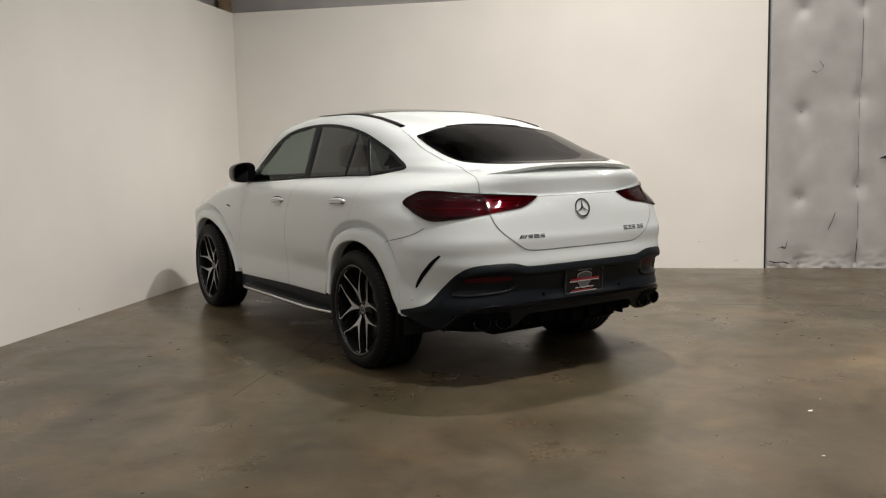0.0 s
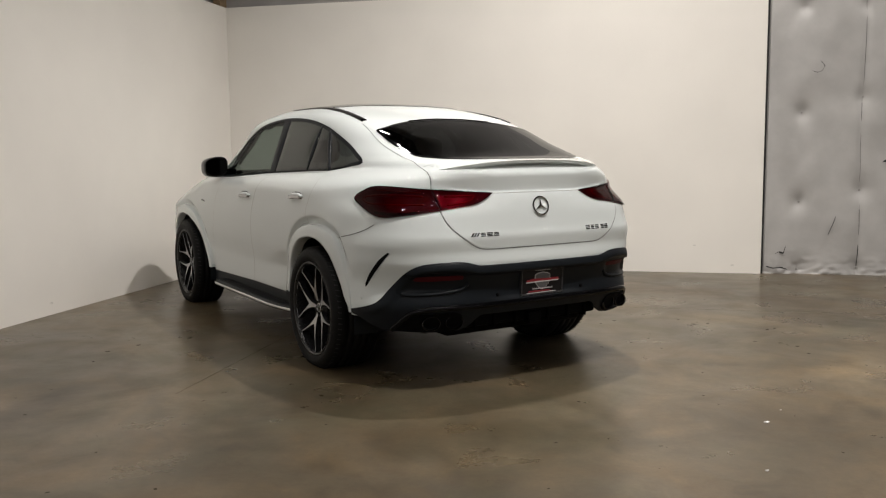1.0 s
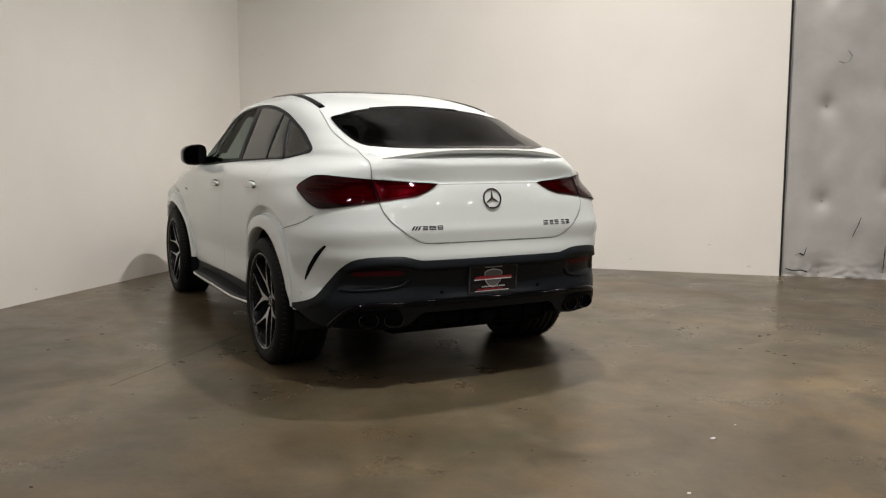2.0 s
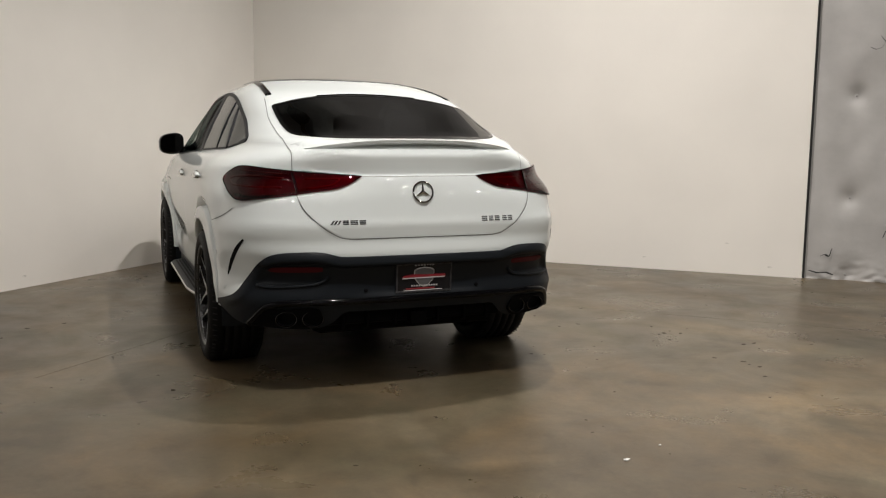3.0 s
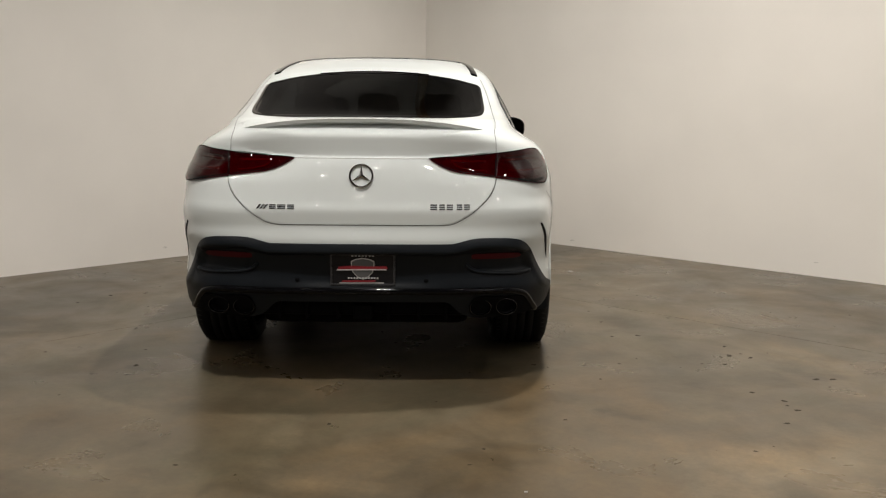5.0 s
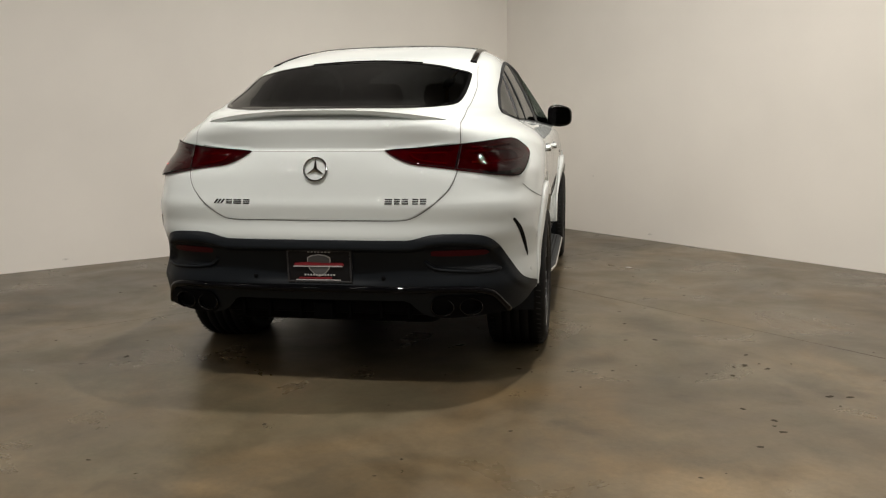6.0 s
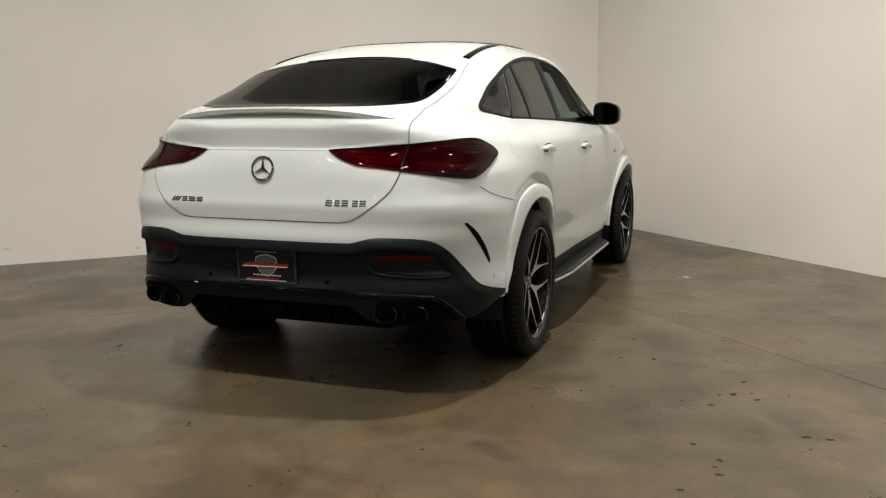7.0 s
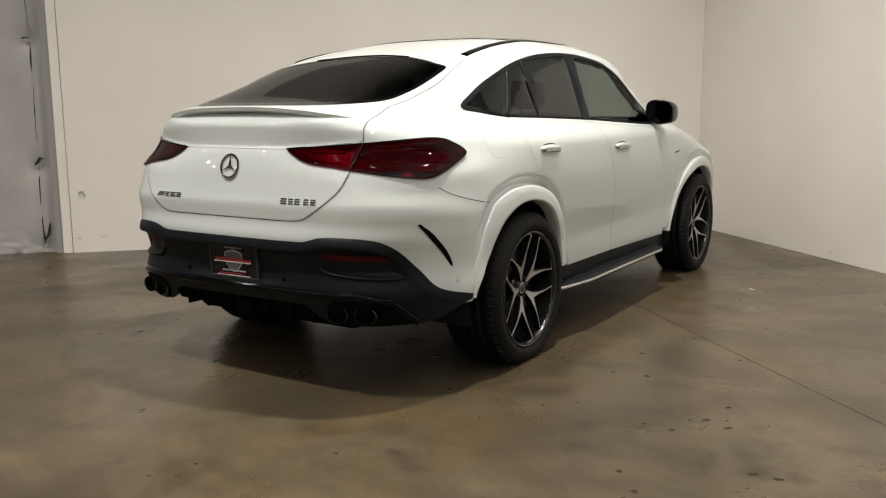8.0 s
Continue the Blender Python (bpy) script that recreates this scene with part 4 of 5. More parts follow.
bumper = sheet("lower_bumper", on_cap, full, BLACK, car, 0.006, 0.03, (1.0, 0.0085), label="satin black lower bumper skin", swell=shelf)
LIP = [(45.6, 0.358), (44.0, 0.395), (42.6, 0.430), (41.0, 0.457), (38.0, 0.474), (34.0, 0.482), (20.0, 0.485)]
ribbon("bumper_lip", on_cap, curve(LIP + [(0, 0.485)] + [(-u, v) for u, v in LIP[::-1]], (1.0, 0.01), closed=False), 0.034, DEEP, bumper, 0.004, depth=0.018, round_top=True, label="gloss black diffuser strip")
for mirror in (False, True):
    sheet("reflector", on_cap, curve([(27.4, 0.656), (34, 0.659), (40.5, 0.652), (41.6, 0.642), (40.2, 0.630), (33, 0.632), (28.2, 0.637)], (0.8, 0.008)), REFLECT, bumper, -0.002, 0.004, (1.0, 0.006), mirror, "dull red bumper reflector")
    ribbon("recess_lip", on_cap, curve([(26.8, 0.612), (28.0, 0.588), (30, 0.573), (36, 0.559), (41, 0.553), (44.0, 0.558)], (0.8, 0.01), closed=False), 0.020, BLACK, bumper, 0.003, mirror, depth=0.012, round_top=True, label="raised lower lip of the light recess")
    for at in (17.0,):
        c, nr = on_cap(np.array([at]), np.array([0.535]))[0], normals(on_cap, np.array([at]), np.array([0.535]))[0]
        bm = bmesh.new()
        mm = Matrix.Translation(c + nr * 0.004) @ Vector(nr).to_track_quat("Z", "Y").to_matrix().to_4x4()
        lathe(bm, [(0.0, 0.004), (0.007, 0.004), (0.009, 0.002), (0.010, -0.002)], 16, (Matrix.Diagonal((-1, 1, 1, 1)) if mirror else Matrix()) @ mm)
        part("parking_sensor", bm, SHADE, bumper, smooth_faces=True)
    # twin tailpipes
    for px, py in ((0.563, -1.014), (0.690, -0.980)):
        bm = bmesh.new()
        sx = -1 if mirror else 1
        mm = Matrix.Translation((sx * px, py - 0.015, 0.398)) @ Matrix.Rotation(sx * radians(10), 4, "Z") @ Matrix.Rotation(radians(90), 4, "X") @ Matrix.Diagonal((1.36, 1.02, 1.02, 1))
        lathe(bm, [(0.0, -0.15), (0.030, -0.15), (0.034, -0.004), (0.036, 0.007), (0.0378, 0.010), (0.0395, 0.006), (0.040, -0.02), (0.036, -0.16)], 40, mm)
        tip = part("exhaust_tip", bm, TIPS, car, "dark chrome oval tailpipe", True)
        # black disc near the opening stands for the dark hollow of the pipe
        bm = bmesh.new()
        lathe(bm, [(0.0, -0.030), (0.028, -0.030), (0.0325, -0.022), (0.0335, -0.006)], 32, mm)
        part("pipe_mouth", bm, SHADE, tip, "inside of the tailpipe, its shade put into a black disc", True)
    edge = curve([(29.0, 0.452), (36, 0.452), (41.0, 0.44), (43.2, 0.40), (44.8, 0.362), (41, 0.352), (36, 0.348), (29.5, 0.350), (27.5, 0.39)], (0.8, 0.01))
    sheet("tailpipe_surround", on_cap, edge, SHADE, bumper, 0.014, 0.016, (1.0, 0.010), mirror, "tailpipe surround, matt black to stand for the low shade")
    for at in (0.12, 0.27, 0.40):
        boxed("diffuser_fin", ((-at if mirror else at) - 0.008, -1.005, 0.332), ((-at if mirror else at) + 0.008, -0.75, 0.445), SHADE, car, 0.004)
boxed("diffuser", (-0.50, -0.985, 0.345), (0.50, -0.70, 0.45), SHADE, car, 0.02, "black plastic diffuser under the bumper")
boxed("hitch_cover", (-0.046, -1.030, 0.330), (0.046, -0.90, 0.405), SHADE, car, 0.01, "square black hitch cover")
boxed("silencer", (-0.52, -0.85, 0.27), (0.52, -0.45, 0.40), SHADE, car, 0.05, "rear silencer, its shade under the car put into the black")
boxed("underbody", (-0.60, -0.60, 0.27), (0.60, 3.6, 0.55), BLACK, car, 0.03, "black underbody tray")
boxed("boot_floor", (-0.62, -0.80, 0.50), (0.62, 0.3, 0.80), CABIN, car, 0.02)

# doors, flaps, shut lines
REAR_DOOR = curve([(0.015, 1.218, 1), (-0.018, 1.114), (0.050, 0.985), (0.060, 0.905, 1), (0.20, 0.875), (0.36, 0.77), (0.46, 0.62), (0.495, 0.46), (0.50, 0.398, 1), (1.21, 0.394, 1), (1.195, 0.62), (1.12, 0.906), (0.985, 1.12), (0.91, 1.184, 1)], 0.02)
FRONT_DOOR = curve([(0.9125, 1.184, 1), (0.9875, 1.12), (1.1225, 0.906), (1.1975, 0.62), (1.2125, 0.394, 1), (2.215, 0.370, 1), (2.20, 0.60), (2.10, 0.80), (2.0, 0.98), (1.86, 1.115), (1.83, 1.143, 1)], 0.02)
for mirror in (False, True):
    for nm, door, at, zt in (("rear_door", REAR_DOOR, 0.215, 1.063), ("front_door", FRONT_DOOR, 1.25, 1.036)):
        d = sheet(nm, on_flank, shrink(door, 0.0006), PAINT, car, 0.0013, 0.0, 0.021, mirror, "white door, shut")
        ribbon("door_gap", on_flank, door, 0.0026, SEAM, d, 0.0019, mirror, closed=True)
        # dark sliver stands for shade in the handle's recess, which is not modelled
        ribbon("handle_shade", on_flank, curve([(at - 0.085, zt + 0.021), (at, zt + 0.025), (at + 0.085, zt + 0.018)], 0.012, closed=False), 0.012, GAP, d, 0.0055, mirror, taper=True)
        ribbon("door_handle", on_flank, curve([(at - 0.108, zt + 0.004), (at - 0.05, zt + 0.006), (at + 0.05, zt + 0.004), (at + 0.108, zt - 0.002)], 0.012, closed=False), 0.036, PAINT, d, 0.006, mirror, depth=0.015, taper=True, label="white pull handle with a chrome strip")
        ribbon("chrome_strip", on_flank, curve([(at - 0.090, zt - 0.004), (at, zt - 0.003), (at + 0.090, zt - 0.008)], 0.012, closed=False), 0.021, CHROME, d, 0.0195, mirror, depth=0.003)
    ribbon("bumper_gap", on_cap, curve([(51.7, 0.938), (54.9, 0.903), (60, 0.868), (66.0, 0.840)], (1.0, 0.01), closed=False), 0.0036, GAP, car, 0.0020, mirror)
    sheet("bumper_vent", on_cap, curve([(47.2, 0.784, 1), (49.6, 0.728), (51.9, 0.655), (53.6, 0.590, 1), (54.0, 0.583, 1), (54.1, 0.60), (52.9, 0.665), (50.7, 0.735), (47.7, 0.7895, 1)], (0.6, 0.01)), SHADE, car, 0.002, 0.004, (0.8, 0.012), mirror, "narrow black vent in the bumper corner")
    c = on_cap(np.array([55.2]), np.array([0.52]))[0]
    nr = normals(on_cap, np.array([55.2]), np.array([0.52]))[0]
    bm = bmesh.new()
    lathe(bm, [(0.0, 0.003), (0.010, 0.003), (0.012, 0.0)], 16, (Matrix.Diagonal((-1, 1, 1, 1)) if mirror else Matrix()) @ Matrix.Translation(c) @ Vector(nr).to_track_quat("Z", "Y").to_matrix().to_4x4())
    part("corner_sensor", bm, PAINT, car, smooth_faces=True)
    sheet("fender_badge", on_flank, curve([(2.315, 0.943, 1), (2.405, 0.951, 1), (2.41, 0.963, 1), (2.325, 0.957, 1)], 0.02), CHROMEDARK, car, 0.002, 0.003, 0.03, mirror, "small metal fender badge")
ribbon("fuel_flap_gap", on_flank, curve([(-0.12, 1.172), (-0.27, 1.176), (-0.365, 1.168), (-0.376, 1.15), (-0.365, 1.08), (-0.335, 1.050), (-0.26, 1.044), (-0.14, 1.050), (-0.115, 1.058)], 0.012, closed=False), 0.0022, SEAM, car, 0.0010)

# wheel-arch trims and liners
for mirror in (False, True):
    for hub in (REAR_HUB, FRONT_HUB):
        ang = np.radians(np.linspace(-8 if hub else 4, 180 if hub else 176, 61))
        rows = []
        for r, off in ((0.428, -0.06), (0.430, -0.012), (0.434, 0.006), (0.442, 0.005), (0.468, 0.005), (0.494, 0.003), (0.501, -0.001), (0.504, -0.008), (0.505, -0.040)):
            deg, s = 180 - np.degrees(ang), (r - 0.430) / 0.075
            r = np.interp(deg, *(FRONT_OPEN if hub else REAR_OPEN)) * (1 - s) + s * np.interp(deg, *(FRONT_TRIM if hub else REAR_TRIM))
            y, z = hub + r * np.cos(ang), HUB_Z + r * np.sin(ang)
            zz = np.maximum(z, 0.26)
            rows.append(np.stack([np.maximum(flank(hub + np.clip(r, 0.48, 0.52) * np.cos(ang), np.maximum(HUB_Z + 0.48 * np.sin(ang), 0.45)), 0.93) + off, y, zz], 1))
        v = np.concatenate(rows)
        n = len(ang)
        f = [[r * n + i, r * n + i + 1, (r + 1) * n + i + 1, (r + 1) * n + i] for r in range(len(rows) - 1) for i in range(n - 1)]
        if mirror:
            v[:, 0] *= -1
        mesh_object("arch_trim", v, f, PAINT, car, "white flared wheel-arch trim")
        arc = np.radians(np.linspace(2, 178, 89))
        radii = np.concatenate([np.linspace(0.496, 0.510, 5), np.linspace(0.518, 0.550, 4), (0.560, 0.564), np.linspace(0.575, 0.66, 8)])
        R, A = np.meshgrid(radii, arc, indexing="ij")
        R = R * np.interp(180 - np.degrees(A), *(FRONT_TRIM if hub else REAR_TRIM)) / 0.505
        y, z = hub + R * np.cos(A), np.maximum(HUB_Z + R * np.sin(A), 0.41)
        v = np.stack([flank(y, z) + 0.0012, y, z], -1).reshape(-1, 3) * (-1 if mirror else 1, 1, 1)
        mesh_object("arch_shoulder", v, [[r * 89 + i, r * 89 + i + 1, (r + 1) * 89 + i + 1, (r + 1) * 89 + i] for r in range(len(radii) - 1) for i in range(88)], PAINT, car, "white flank tucked in above the wheel arch")
        ang = np.radians(np.linspace(-10, 190, 33))
        reach = np.interp(180 - np.degrees(ang), *(FRONT_OPEN if hub else REAR_OPEN))
        v = np.concatenate([np.stack([np.full(33, x), hub + r * reach * np.cos(ang), HUB_Z + r * reach * np.sin(ang)], 1) for x, r in ((0.945, 1.012), (0.90, 1.03), (0.60, 1.03), (0.60, 0.05))])
        if mirror:
            v[:, 0] *= -1
        mesh_object("arch_liner", v, [[r * 33 + i, r * 33 + i + 1, (r + 1) * 33 + i + 1, (r + 1) * 33 + i] for r in range(3) for i in range(32)], BLACK, car, "black wheel-arch liner")

# sills and running boards
for mirror in (False, True):
    s = -1 if mirror else 1
    bm = bmesh.new()
    box(bm, (min(s * 0.78, s * 0.905), 0.44, 0.262), (max(s * 0.78, s * 0.905), 2.34, 0.43), 0.012)
    part("sill", bm, BLACK, car, "black lower sill")
    board = new("running_board")
    board.parent = car
    ys = np.linspace(0.36, 2.06, 49)
    q = (ys - 0.36) / 1.70
    out = 0.925 + 0.080 * np.minimum(1, np.minimum(q / 0.22, np.maximum(1 - q, 0) / 0.05)) ** 0.5
    rows = [np.stack([np.full_like(ys, 0.86), ys, np.full_like(ys, 0.322)], 1), np.stack([out - 0.014, ys, np.full_like(ys, 0.312)], 1), np.stack([out, ys, np.full_like(ys, 0.302)], 1),
            np.stack([out, ys, np.full_like(ys, 0.278)], 1), np.stack([out - 0.05, ys, np.full_like(ys, 0.262)], 1), np.stack([np.full_like(ys, 0.86), ys, np.full_like(ys, 0.262)], 1)]
    v = np.concatenate(rows) * (s, 1, 1)
    mesh_object("board", v, [[r * 49 + i, r * 49 + i + 1, (r + 1) * 49 + i + 1, (r + 1) * 49 + i] for r in range(5) for i in range(48)], BLACK, board, smooth_faces=False)
    rows = [np.stack([out + dx, ys, np.full_like(ys, z)], 1) for dx, z in ((-0.008, 0.301), (0.004, 0.300), (0.007, 0.292), (0.004, 0.284), (-0.008, 0.283))]
    mesh_object("chrome_edge", np.concatenate(rows) * (s, 1, 1), [[r * 49 + i, r * 49 + i + 1, (r + 1) * 49 + i + 1, (r + 1) * 49 + i] for r in range(4) for i in range(48)], BRUSHED, board, "bright metal board edge")
    for k in range(5):
        x = 0.875 + 0.022 * k
        boxed("tread_strip", (min(s * x, s * (x + 0.010)), 0.60 - 0.03 * (4 - k), 0.305), (max(s * x, s * (x + 0.010)), 1.96, 0.3255 - 0.0022 * k), RUBBER, board, 0.002)

# roof glass, roof strips
RG = [(x, y) for x, y in [(-0.49, 0.60), (-0.25, 0.56), (0, 0.55), (0.25, 0.56), (0.49, 0.60)]] + [(0.495, 0.9), (0.475, 1.3), (0.36, 1.5), (0, 1.56), (-0.36, 1.5), (-0.475, 1.3), (-0.495, 0.9)]
sheet("roof_glass", on_roof, curve(RG, 0.05), GLOSS, car, 0.003, 0.006, 0.05, label="black glass roof panel")
for mirror in (False, True):
    ribbon("roof_strip", on_roof, curve([(0.569, 0.030), (0.562, 0.19), (0.550, 0.37), (0.541, 0.55), (0.530, 0.75), (0.515, 1.0), (0.50, 1.3), (0.46, 1.5)], 0.03, closed=False), 0.036, GLOSS, car, 0.002, mirror, depth=0.004, label="black roof strip")

# mirrors
for mirror in (False, True):
    s = -1 if mirror else 1
    hold = new("wing_mirror")
    hold.parent = car
    bm = bmesh.new()
    r = bmesh.ops.create_icosphere(bm, subdivisions=4, radius=1)
    for v in r["verts"]:
        p = v.co
        k = (abs(p.x) ** 3.4 + abs(p.y) ** 2.6 + abs(p.z) ** 3.2) ** (-1 / 3.0)
        p = p * k
        flat = max(-0.55, p.y)
        narrow = 1 - 0.16 * max(0, p.x)
        v.co = Vector((s * (0.982 + 0.092 * p.x), 1.945 + 0.105 * flat + 0.02 * p.x, 1.238 + 0.083 * p.z * narrow - 0.006 * p.x))
    part("housing", bm, GLOSS, hold, "gloss black mirror housing", True)
    bm = bmesh.new()
    r = bmesh.ops.create_circle(bm, cap_ends=True, segments=40, radius=1)
    for v in r["verts"]:
        k = (abs(v.co.x) ** 3.6 + abs(v.co.y) ** 3.4) ** (-1 / 3.5)
        v.co = Vector((s * (0.982 + 0.075 * v.co.x * k), 1.8855 + 0.011 * v.co.x * k, 1.238 + 0.066 * v.co.y * k))
    part("mirror_glass", bm, MIRROR, hold, "mirror glass, a dark reflection put into its colour")
    bm = bmesh.new()
    box(bm, (0.86, 1.92, 1.160), (0.965, 1.985, 1.195), 0.012, Matrix.Diagonal((s, 1, 1, 1)))
    part("mirror_arm", bm, GLOSS, hold)
    bm = bmesh.new()
    box(bm, (0.80, 1.93, 1.165), (0.885, 2.085, 1.225), 0.012, Matrix.Diagonal((s, 1, 1, 1)))
    part("mirror_foot", bm, GLOSS, hold)

# badges: plain raised shapes
for nm, slots in (("model_badge", ((0.320, 0.352, 0), (0.362, 0.387, 0), (0.396, 0.424, 0), (0.443, 0.468, 0), (0.476, 0.503, 0))),
                  ("maker_badge", ((-0.486, -0.476, 1), (-0.470, -0.460, 1), (-0.454, -0.444, 1), (-0.424, -0.394, 0), (-0.386, -0.348, 0), (-0.340, -0.308, 0)))):
    badge = new(nm)
    badge.parent = car
    lo, hi, st = (0.872, 0.896, 0.0052) if nm == "model_badge" else (0.871, 0.891, 0.0046)
    for x0, x1, slant in slots:
        if slant:
            strokes = [[(x0, lo), (x1, lo), (x1 + 0.016, hi), (x0 + 0.016, hi)]]
        else:
            strokes = [[(x0, c), (x1, c), (x1, c + st), (x0, c + st)] for c in (lo, (lo + hi - st) / 2, hi - st)]
        for pts in strokes:
            sheet("bar", on_tail, np.array(pts), CHROMEDARK, badge, 0.004, 0.006, 0.02)
star = new("round_badge")
star.parent = car
yb = float(tail(0.0, 1.025))
bm = bmesh.new()
prof = [(0.0525 + 0.0052 * math.cos(a), 0.0052 * math.sin(a)) for a in np.linspace(0, 2 * math.pi, 9)[:-1]]
lean = math.atan2(float(tail(0.0, 1.09)) - float(tail(0.0, 0.98)), 0.11)
face_out = Matrix.Translation((0.0, yb - 0.0065, 1.025)) @ Matrix.Rotation(radians(90) - lean, 4, "X")
lathe(bm, prof, 48, face_out, close=True)
part("badge_ring", bm, CHROME, star, smooth_faces=True)
for k in range(3):
    bm = bmesh.new()
    a = radians(90 + 120 * k)
    tipv = bm.verts.new(face_out @ Vector((0.0508 * math.cos(a), 0.0508 * math.sin(a), 0.002)))
    peak = bm.verts.new(face_out @ Vector((0, 0, 0.008)))
    l1, l2 = (bm.verts.new(face_out @ Vector((0.0095 * math.cos(a + d), 0.0095 * math.sin(a + d), 0.001))) for d in (radians(60), radians(-60)))
    bm.faces.new((peak, l1, tipv)), bm.faces.new((peak, tipv, l2))
    part("badge_spoke", bm, CHROME, star)

# number plate: a dealer's plate with plain shapes
plate = new("number_plate")
plate.parent = car
plate["label"] = "black dealer plate with a grey shield and red bands"
py0 = float(tail(0.0, 0.590)) - 0.004
tilt = Matrix.Translation((0.006, py0, 0.588)) @ Matrix.Rotation(radians(4), 4, "X")
PW, PH = 0.152, 0.077


def on_plate(name, mat, pts, lift=0.0015):
    bm = bmesh.new()
    vs = [bm.verts.new(tilt @ Vector((x, -0.006 - lift, z))) for x, z in pts]
    f = bm.faces.new(vs)
    r = bmesh.ops.extrude_face_region(bm, geom=[f])
    for v in r["geom"]:
        if isinstance(v, bmesh.types.BMVert):
            v.co += tilt.to_3x3() @ Vector((0, 0.0012, 0))
    bmesh.ops.recalc_face_normals(bm, faces=bm.faces)
    return part(name, bm, mat, plate)


bm = bmesh.new()
box(bm, (-PW + 0.006, -0.004, -PH + 0.006), (PW - 0.006, 0.012, PH - 0.006), 0.002, tilt)
part("plate_panel", bm, PLATE, plate)
bm = bmesh.new()
for lo, hi in (((-PW, -0.008, PH - 0.009), (PW, 0.014, PH)), ((-PW, -0.008, -PH), (PW, 0.014, -PH + 0.009)), ((-PW, -0.008, -PH + 0.009), (-PW + 0.009, 0.014, PH - 0.009)), ((PW - 0.009, -0.008, -PH + 0.009), (PW, 0.014, PH - 0.009))):
    box(bm, lo, hi, 0.002, tilt)
part("plate_frame", bm, FRAME, plate, "black plate frame")
shield = [(-0.055, 0.040), (-0.035, 0.050), (0.0, 0.056), (0.035, 0.050), (0.055, 0.040), (0.055, 0.022), (0.048, -0.012), (0.028, -0.034), (0.0, -0.050), (-0.028, -0.034), (-0.048, -0.012), (-0.055, 0.022)]
on_plate("shield_edge", WHITEPRINT, shield, 0.0)
on_plate("shield", PLATEGREY, [(x * 0.92, z * 0.92) for x, z in shield], 0.0018)
on_plate("red_band", PLATERED, [(-0.118, 0.003), (-0.112, 0.014), (-0.060, 0.020), (0.02, 0.016), (0.112, 0.018), (0.118, 0.005)], 0.0034)
on_plate("white_band", WHITEPRINT, [(-0.122, -0.003), (-0.118, 0.002), (0.112, 0.004), (0.110, -0.001)], 0.0050)
on_plate("red_band", PLATERED, [(-0.10, -0.060), (-0.095, -0.052), (0.06, -0.051), (0.057, -0.059)], 0.0018)
on_plate("white_band", WHITEPRINT, [(-0.112, -0.0665), (-0.110, -0.0625), (0.100, -0.0615), (0.098, -0.0655)], 0.0018)
for k in range(11):
    on_plate("print_mark", WHITEPRINT, [(-0.070 + 0.0135 * k, -0.044), (-0.062 + 0.0135 * k, -0.044), (-0.062 + 0.0135 * k, -0.037), (-0.070 + 0.0135 * k, -0.037)], 0.0022)
for k in range(7):
    on_plate("print_mark", WHITEPRINT, [(-0.052 + 0.016 * k, 0.063), (-0.043 + 0.016 * k, 0.063), (-0.043 + 0.016 * k, 0.068), (-0.052 + 0.016 * k, 0.068)], 0.0)

# cabin
boxed("cabin_floor", (-0.80, 0.2, 0.42), (0.80, 2.6, 0.50), CABIN, car, 0.02)
boxed("dashboard", (-0.78, 2.02, 0.80), (0.78, 2.42, 1.13), CABIN, car, 0.06, "black dashboard")


def seat(x, y, w, rear):
    st = new("rear_seat" if rear else "front_seat")
    st.parent = car
    bm = bmesh.new()
    box(bm, (x - w / 2, y, 0.52), (x + w / 2, y + 0.52, 0.74), 0.05)
    part("cushion", bm, LEATHER, st, smooth_faces=True)
    lean = Matrix.Translation((x, y + 0.06, 0.70)) @ Matrix.Rotation(radians(14), 4, "X")
    bm = bmesh.new()
    box(bm, (-w / 2, -0.12, 0.0), (w / 2, 0.02, 0.56), 0.05, lean)
    part("backrest", bm, LEATHER, st, smooth_faces=True)
    bm = bmesh.new()
    box(bm, (-0.125, -0.12, 0.60), (0.125, -0.01, 0.78), 0.054, lean)
    box(bm, (-0.06, -0.07, 0.54), (-0.045, -0.055, 0.62), 0.0, lean)
    box(bm, (0.045, -0.07, 0.54), (0.06, -0.055, 0.62), 0.0, lean)
    part("headrest", bm, LEATHER, st, smooth_faces=True)


for x in (-0.38, 0.38):
    seat(x, 1.28, 0.52, False)
    seat(x, 0.40, 0.50, True)
seat(0.0, 0.40, 0.24, True)
wheel_rim = bmesh.new()
lathe(wheel_rim, [(0.18 + 0.014 * math.cos(a), 0.014 * math.sin(a)) for a in np.linspace(0, 2 * math.pi, 9)[:-1]], 32, Matrix.Translation((-0.38, 1.93, 0.98)) @ Matrix.Rotation(radians(65), 4, "X"), close=True)
part("steering_wheel", wheel_rim, LEATHER, car, smooth_faces=True)


# ---- wheels ----
def wheel_place(at, left, turn):
    return Matrix.Translation(at) @ Matrix.Rotation(-math.pi / 2 if left else math.pi / 2, 4, "Y") @ Matrix.Rotation(turn, 4, "Z")


def settle(bm):
    """Lets the tyre stand flat on the floor, a little wider where it bears."""
    for v in bm.verts:
        if v.co.z < 0.0015:
            v.co.z = 0.0015 + 0.05 * (v.co.z + 0.025)


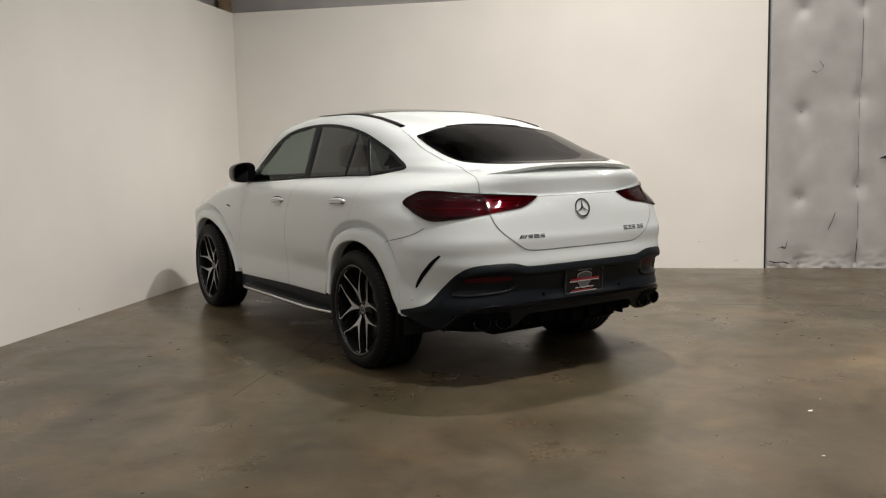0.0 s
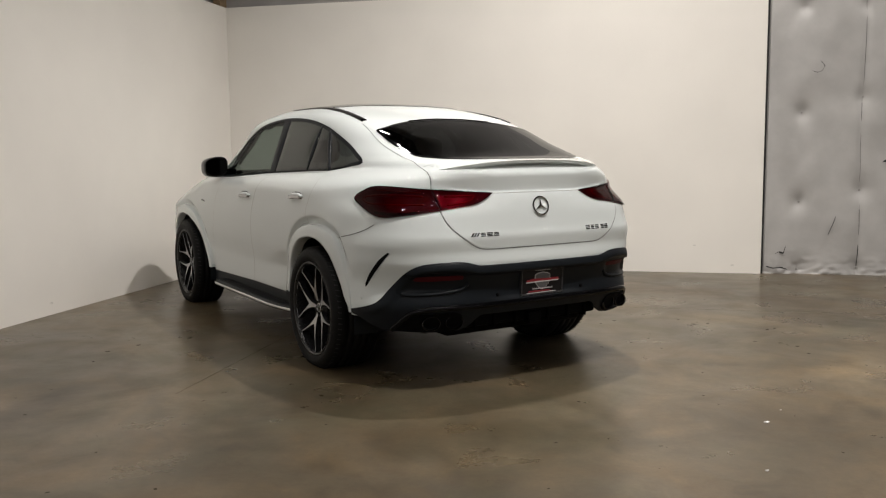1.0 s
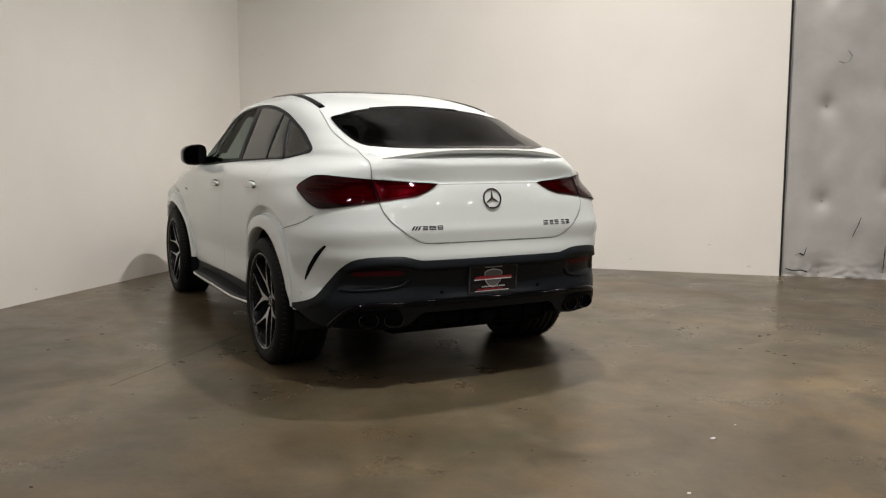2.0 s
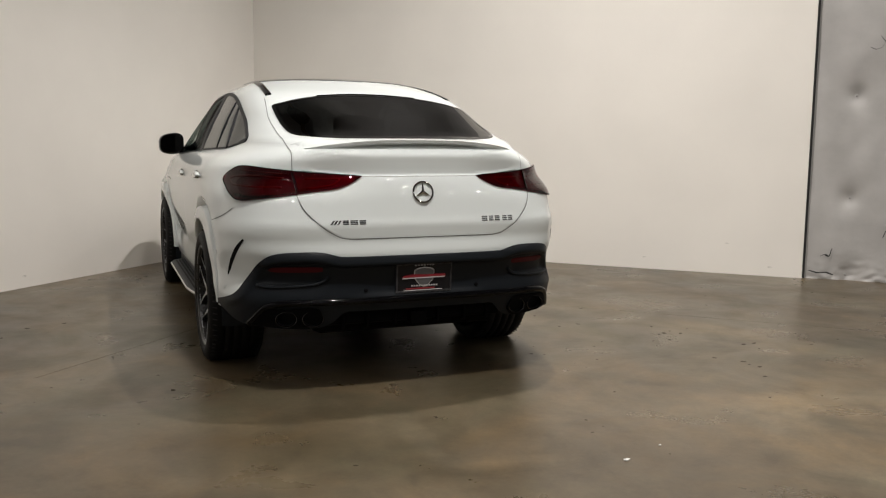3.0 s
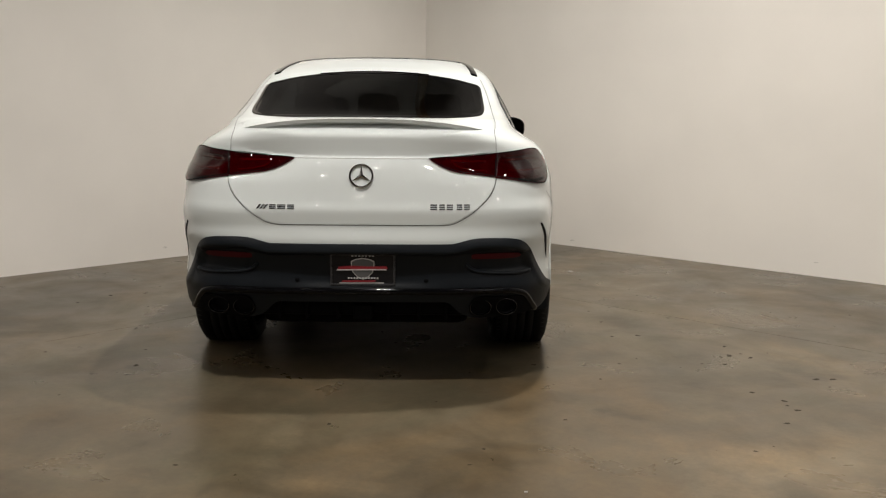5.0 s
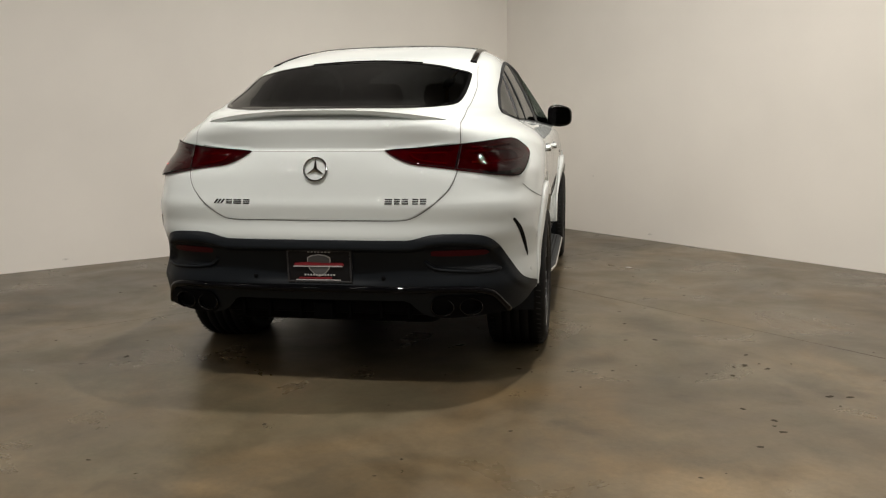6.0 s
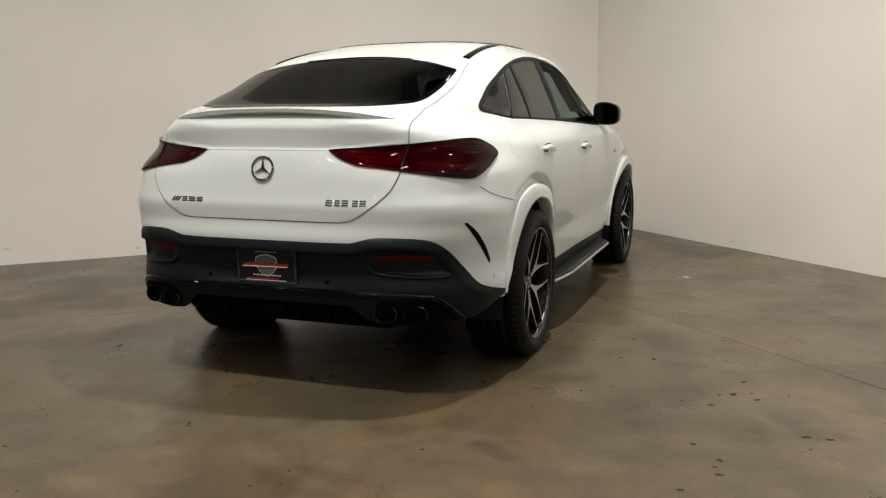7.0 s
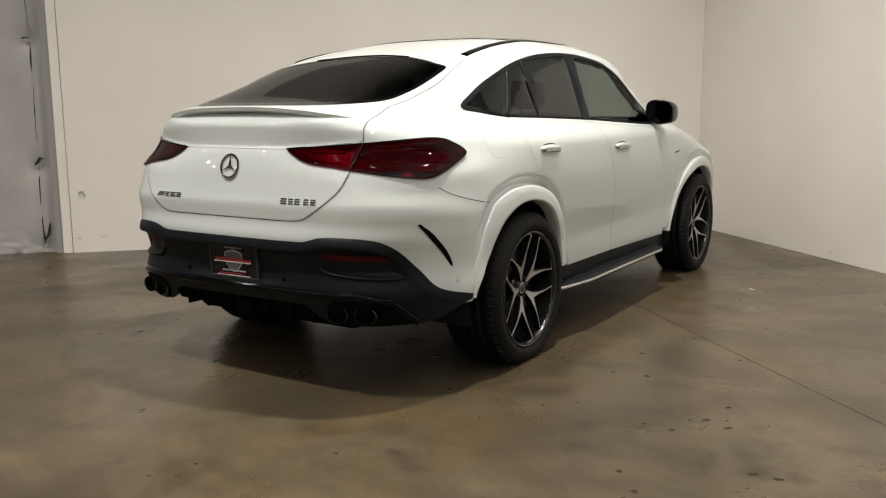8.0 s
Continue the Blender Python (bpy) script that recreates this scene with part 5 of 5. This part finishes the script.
def wheel(at, width, left, turn):
    """One wheel: its axis lies across the car, its face outwards."""
    m = wheel_place(at, left, turn)
    hub = new("wheel")
    hub.parent = car
    hub["label"] = "dark twin-spoke alloy wheel with machined edges"
    w = width / 2
    # tyre with four grooves round the tread and a bulged wall
    prof = [(0.289, -w + 0.030), (0.297, -w + 0.014), (0.312, -w + 0.003), (0.336, -w - 0.001), (0.360, -w + 0.006), (0.376, -w + 0.018), (0.385, -w + 0.034)]
    tread = np.linspace(-w + 0.04, w - 0.04, 6)
    for i, t in enumerate(tread[:-1]):
        a, b = t, tread[i + 1]
        crown = lambda u: 0.393 - 0.010 * (u / w) ** 2
        prof += [(crown(a + 0.004), a + 0.004), (crown(b - 0.004), b - 0.004)]
        if i < 4:
            prof += [(crown(b) - 0.008, b - 0.003), (crown(b) - 0.008, b + 0.003)]
    prof += [(r, -h) for r, h in prof[6::-1]]
    bm = bmesh.new()
    lathe(bm, prof, 90, m)
    settle(bm)
    part("tyre", bm, RUBBER, hub, smooth_faces=True)
    # cross cuts of the shoulder blocks
    bm = bmesh.new()
    for k in range(72):
        a = 2 * math.pi * k / 72
        for s in (-1, 1):
            box(bm, (-0.003, -0.024, -0.0015), (0.003, 0.024, 0.0015), 0, m @ Matrix.Rotation(a, 4, "Z") @ Matrix.Translation((0.3862, 0, s * (w - 0.045))) @ Matrix.Rotation(radians(90), 4, "Y") @ Matrix.Rotation(radians(90 - 14 * s), 4, "Z"))
    settle(bm)
    tagged(part("tread_cut", bm, GAP, hub), kind="stuff")
    face = w - 0.022
    # barrel and flange
    bm = bmesh.new()
    lathe(bm, [(0.288, face + 0.004), (0.2955, face + 0.009), (0.292, face + 0.013), (0.286, face + 0.010), (0.282, face), (0.276, face - 0.03), (0.270, -w + 0.04), (0.286, -w + 0.02)], 64, m)
    rim = part("rim", bm, RIMGREY, hub, "dark grey alloy rim", True)
    bm = bmesh.new()
    lathe(bm, [(0.2835, face + 0.0065), (0.2865, face + 0.0118), (0.2925, face + 0.0138), (0.2945, face + 0.0115)], 64, m)
    part("rim_edge", bm, RIMGREY, rim, smooth_faces=True)
    # brake
    bm = bmesh.new()
    lathe(bm, [(0.09, face - 0.085), (0.185, face - 0.085), (0.187, face - 0.10), (0.187, face - 0.12), (0.09, face - 0.12)], 48, m)
    part("brake_disc", bm, IRON, hub, "dull iron brake disc", True)
    bm = bmesh.new()
    lathe(bm, [(0.0, face - 0.13), (0.27, face - 0.135)], 48, m)
    part("wheel_back", bm, BLACK, hub)

    def bowl(r):
        return face - 0.004 - 0.044 * (1 - min(r / 0.275, 1)) ** 1.3

    def at_angle(r, deg):
        return (r * math.cos(radians(deg)), r * math.sin(radians(deg)))

    outer = [(0.105, 12.0), (0.15, 16.5), (0.20, 20.8), (0.248, 25.0), (0.271, 26.8), (0.2825, 24.6), (0.2865, 12), (0.2865, 0)]
    inner = [(0.118, 0.0), (0.15, 10.5), (0.20, 18.0), (0.248, 22.8), (0.266, 24.8), (0.2765, 22.6), (0.280, 11), (0.280, 0)]
    stem = [(0.044, 12.0), (0.075, 10.0), (0.105, 12.0)]
    for k in range(5):
        c = 72 * k
        spoke = None
        for name, mat, lift, thick in (("spoke", RIMGREY, 0.0, 0.036), ("spoke_face", MACHINED, 0.002, 0.003)):
            bm = bmesh.new()
            rim_line = inner if name == "spoke" else inner[:2] + [(o[0] * 0.4 + i[0] * 0.6, o[1] * 0.4 + i[1] * 0.6) for o, i in zip(outer[2:], inner[2:])]
            for s in (-1, 1):
                for layer in (0.0, -thick):
                    def put(p):
                        x, y = at_angle(p[0], c + s * p[1])
                        return bm.verts.new(m @ Vector((x, y, bowl(p[0]) + lift + layer)))
                    o, q = [put(p) for p in outer], [put(p) for p in rim_line]
                    for i in range(len(o) - 1):
                        bm.faces.new((o[i], o[i + 1], q[i + 1], q[i]))
                    st, mid = [put(p) for p in stem], [put((r, 0.0)) for r, _ in stem[:-1]] + [q[0]]
                    st[-1] = o[0]
                    for i in range(2):
                        bm.faces.new((st[i], st[i + 1], mid[i + 1], mid[i]))
                    if layer == 0.0:
                        high = (o, q, st)
                for line, low in zip(high, (o, q, st)):
                    for i in range(len(line) - 1):
                        bm.faces.new((line[i], line[i + 1], low[i + 1], low[i]))
            bmesh.ops.remove_doubles(bm, verts=bm.verts, dist=0.0002)
            bmesh.ops.recalc_face_normals(bm, faces=bm.faces)
            spoke = part(name, bm, mat, spoke or hub)
        bm = bmesh.new()
        mm = m @ Matrix.Rotation(radians(c + 36), 4, "Z") @ Matrix.Translation((0.052, 0, bowl(0.05) - 0.004))
        lathe(bm, [(0.0, 0.004), (0.007, 0.004), (0.008, 0.0), (0.011, -0.006)], 12, mm)
        part("wheel_bolt", bm, RIMGREY, hub, smooth_faces=True)
    bm = bmesh.new()
    lathe(bm, [(0.0, bowl(0) + 0.010), (0.026, bowl(0) + 0.009), (0.034, bowl(0) + 0.005), (0.038, bowl(0) - 0.01), (0.066, bowl(0) - 0.008), (0.068, bowl(0) - 0.04)], 40, m)
    part("hub_cap", bm, RIMGREY, hub, "dark hub cap with a bright ring", True)
    bm = bmesh.new()
    lathe(bm, [(0.024, bowl(0) + 0.0095), (0.027, bowl(0) + 0.0112), (0.030, bowl(0) + 0.009)], 32, m)
    part("cap_ring", bm, MACHINED, hub, smooth_faces=True)
    bm = bmesh.new()
    mm = m @ Matrix.Rotation(-turn, 4, "Z")
    box(bm, (-0.21, -0.09, face - 0.13), (-0.13, 0.09, face - 0.05), 0.015, m @ Matrix.Rotation(radians(20), 4, "Z"))
    part("brake_caliper", bm, IRON, hub, "dark brake caliper")


for left in (False, True):
    s = -1 if left else 1
    wheel((s * 0.835, -0.004, 0.368), 0.315, left, radians(56.7 if not left else 13.5))
    wheel((s * 0.857, FRONT_HUB, 0.368), 0.280, left, radians(50 if left else 35.5))
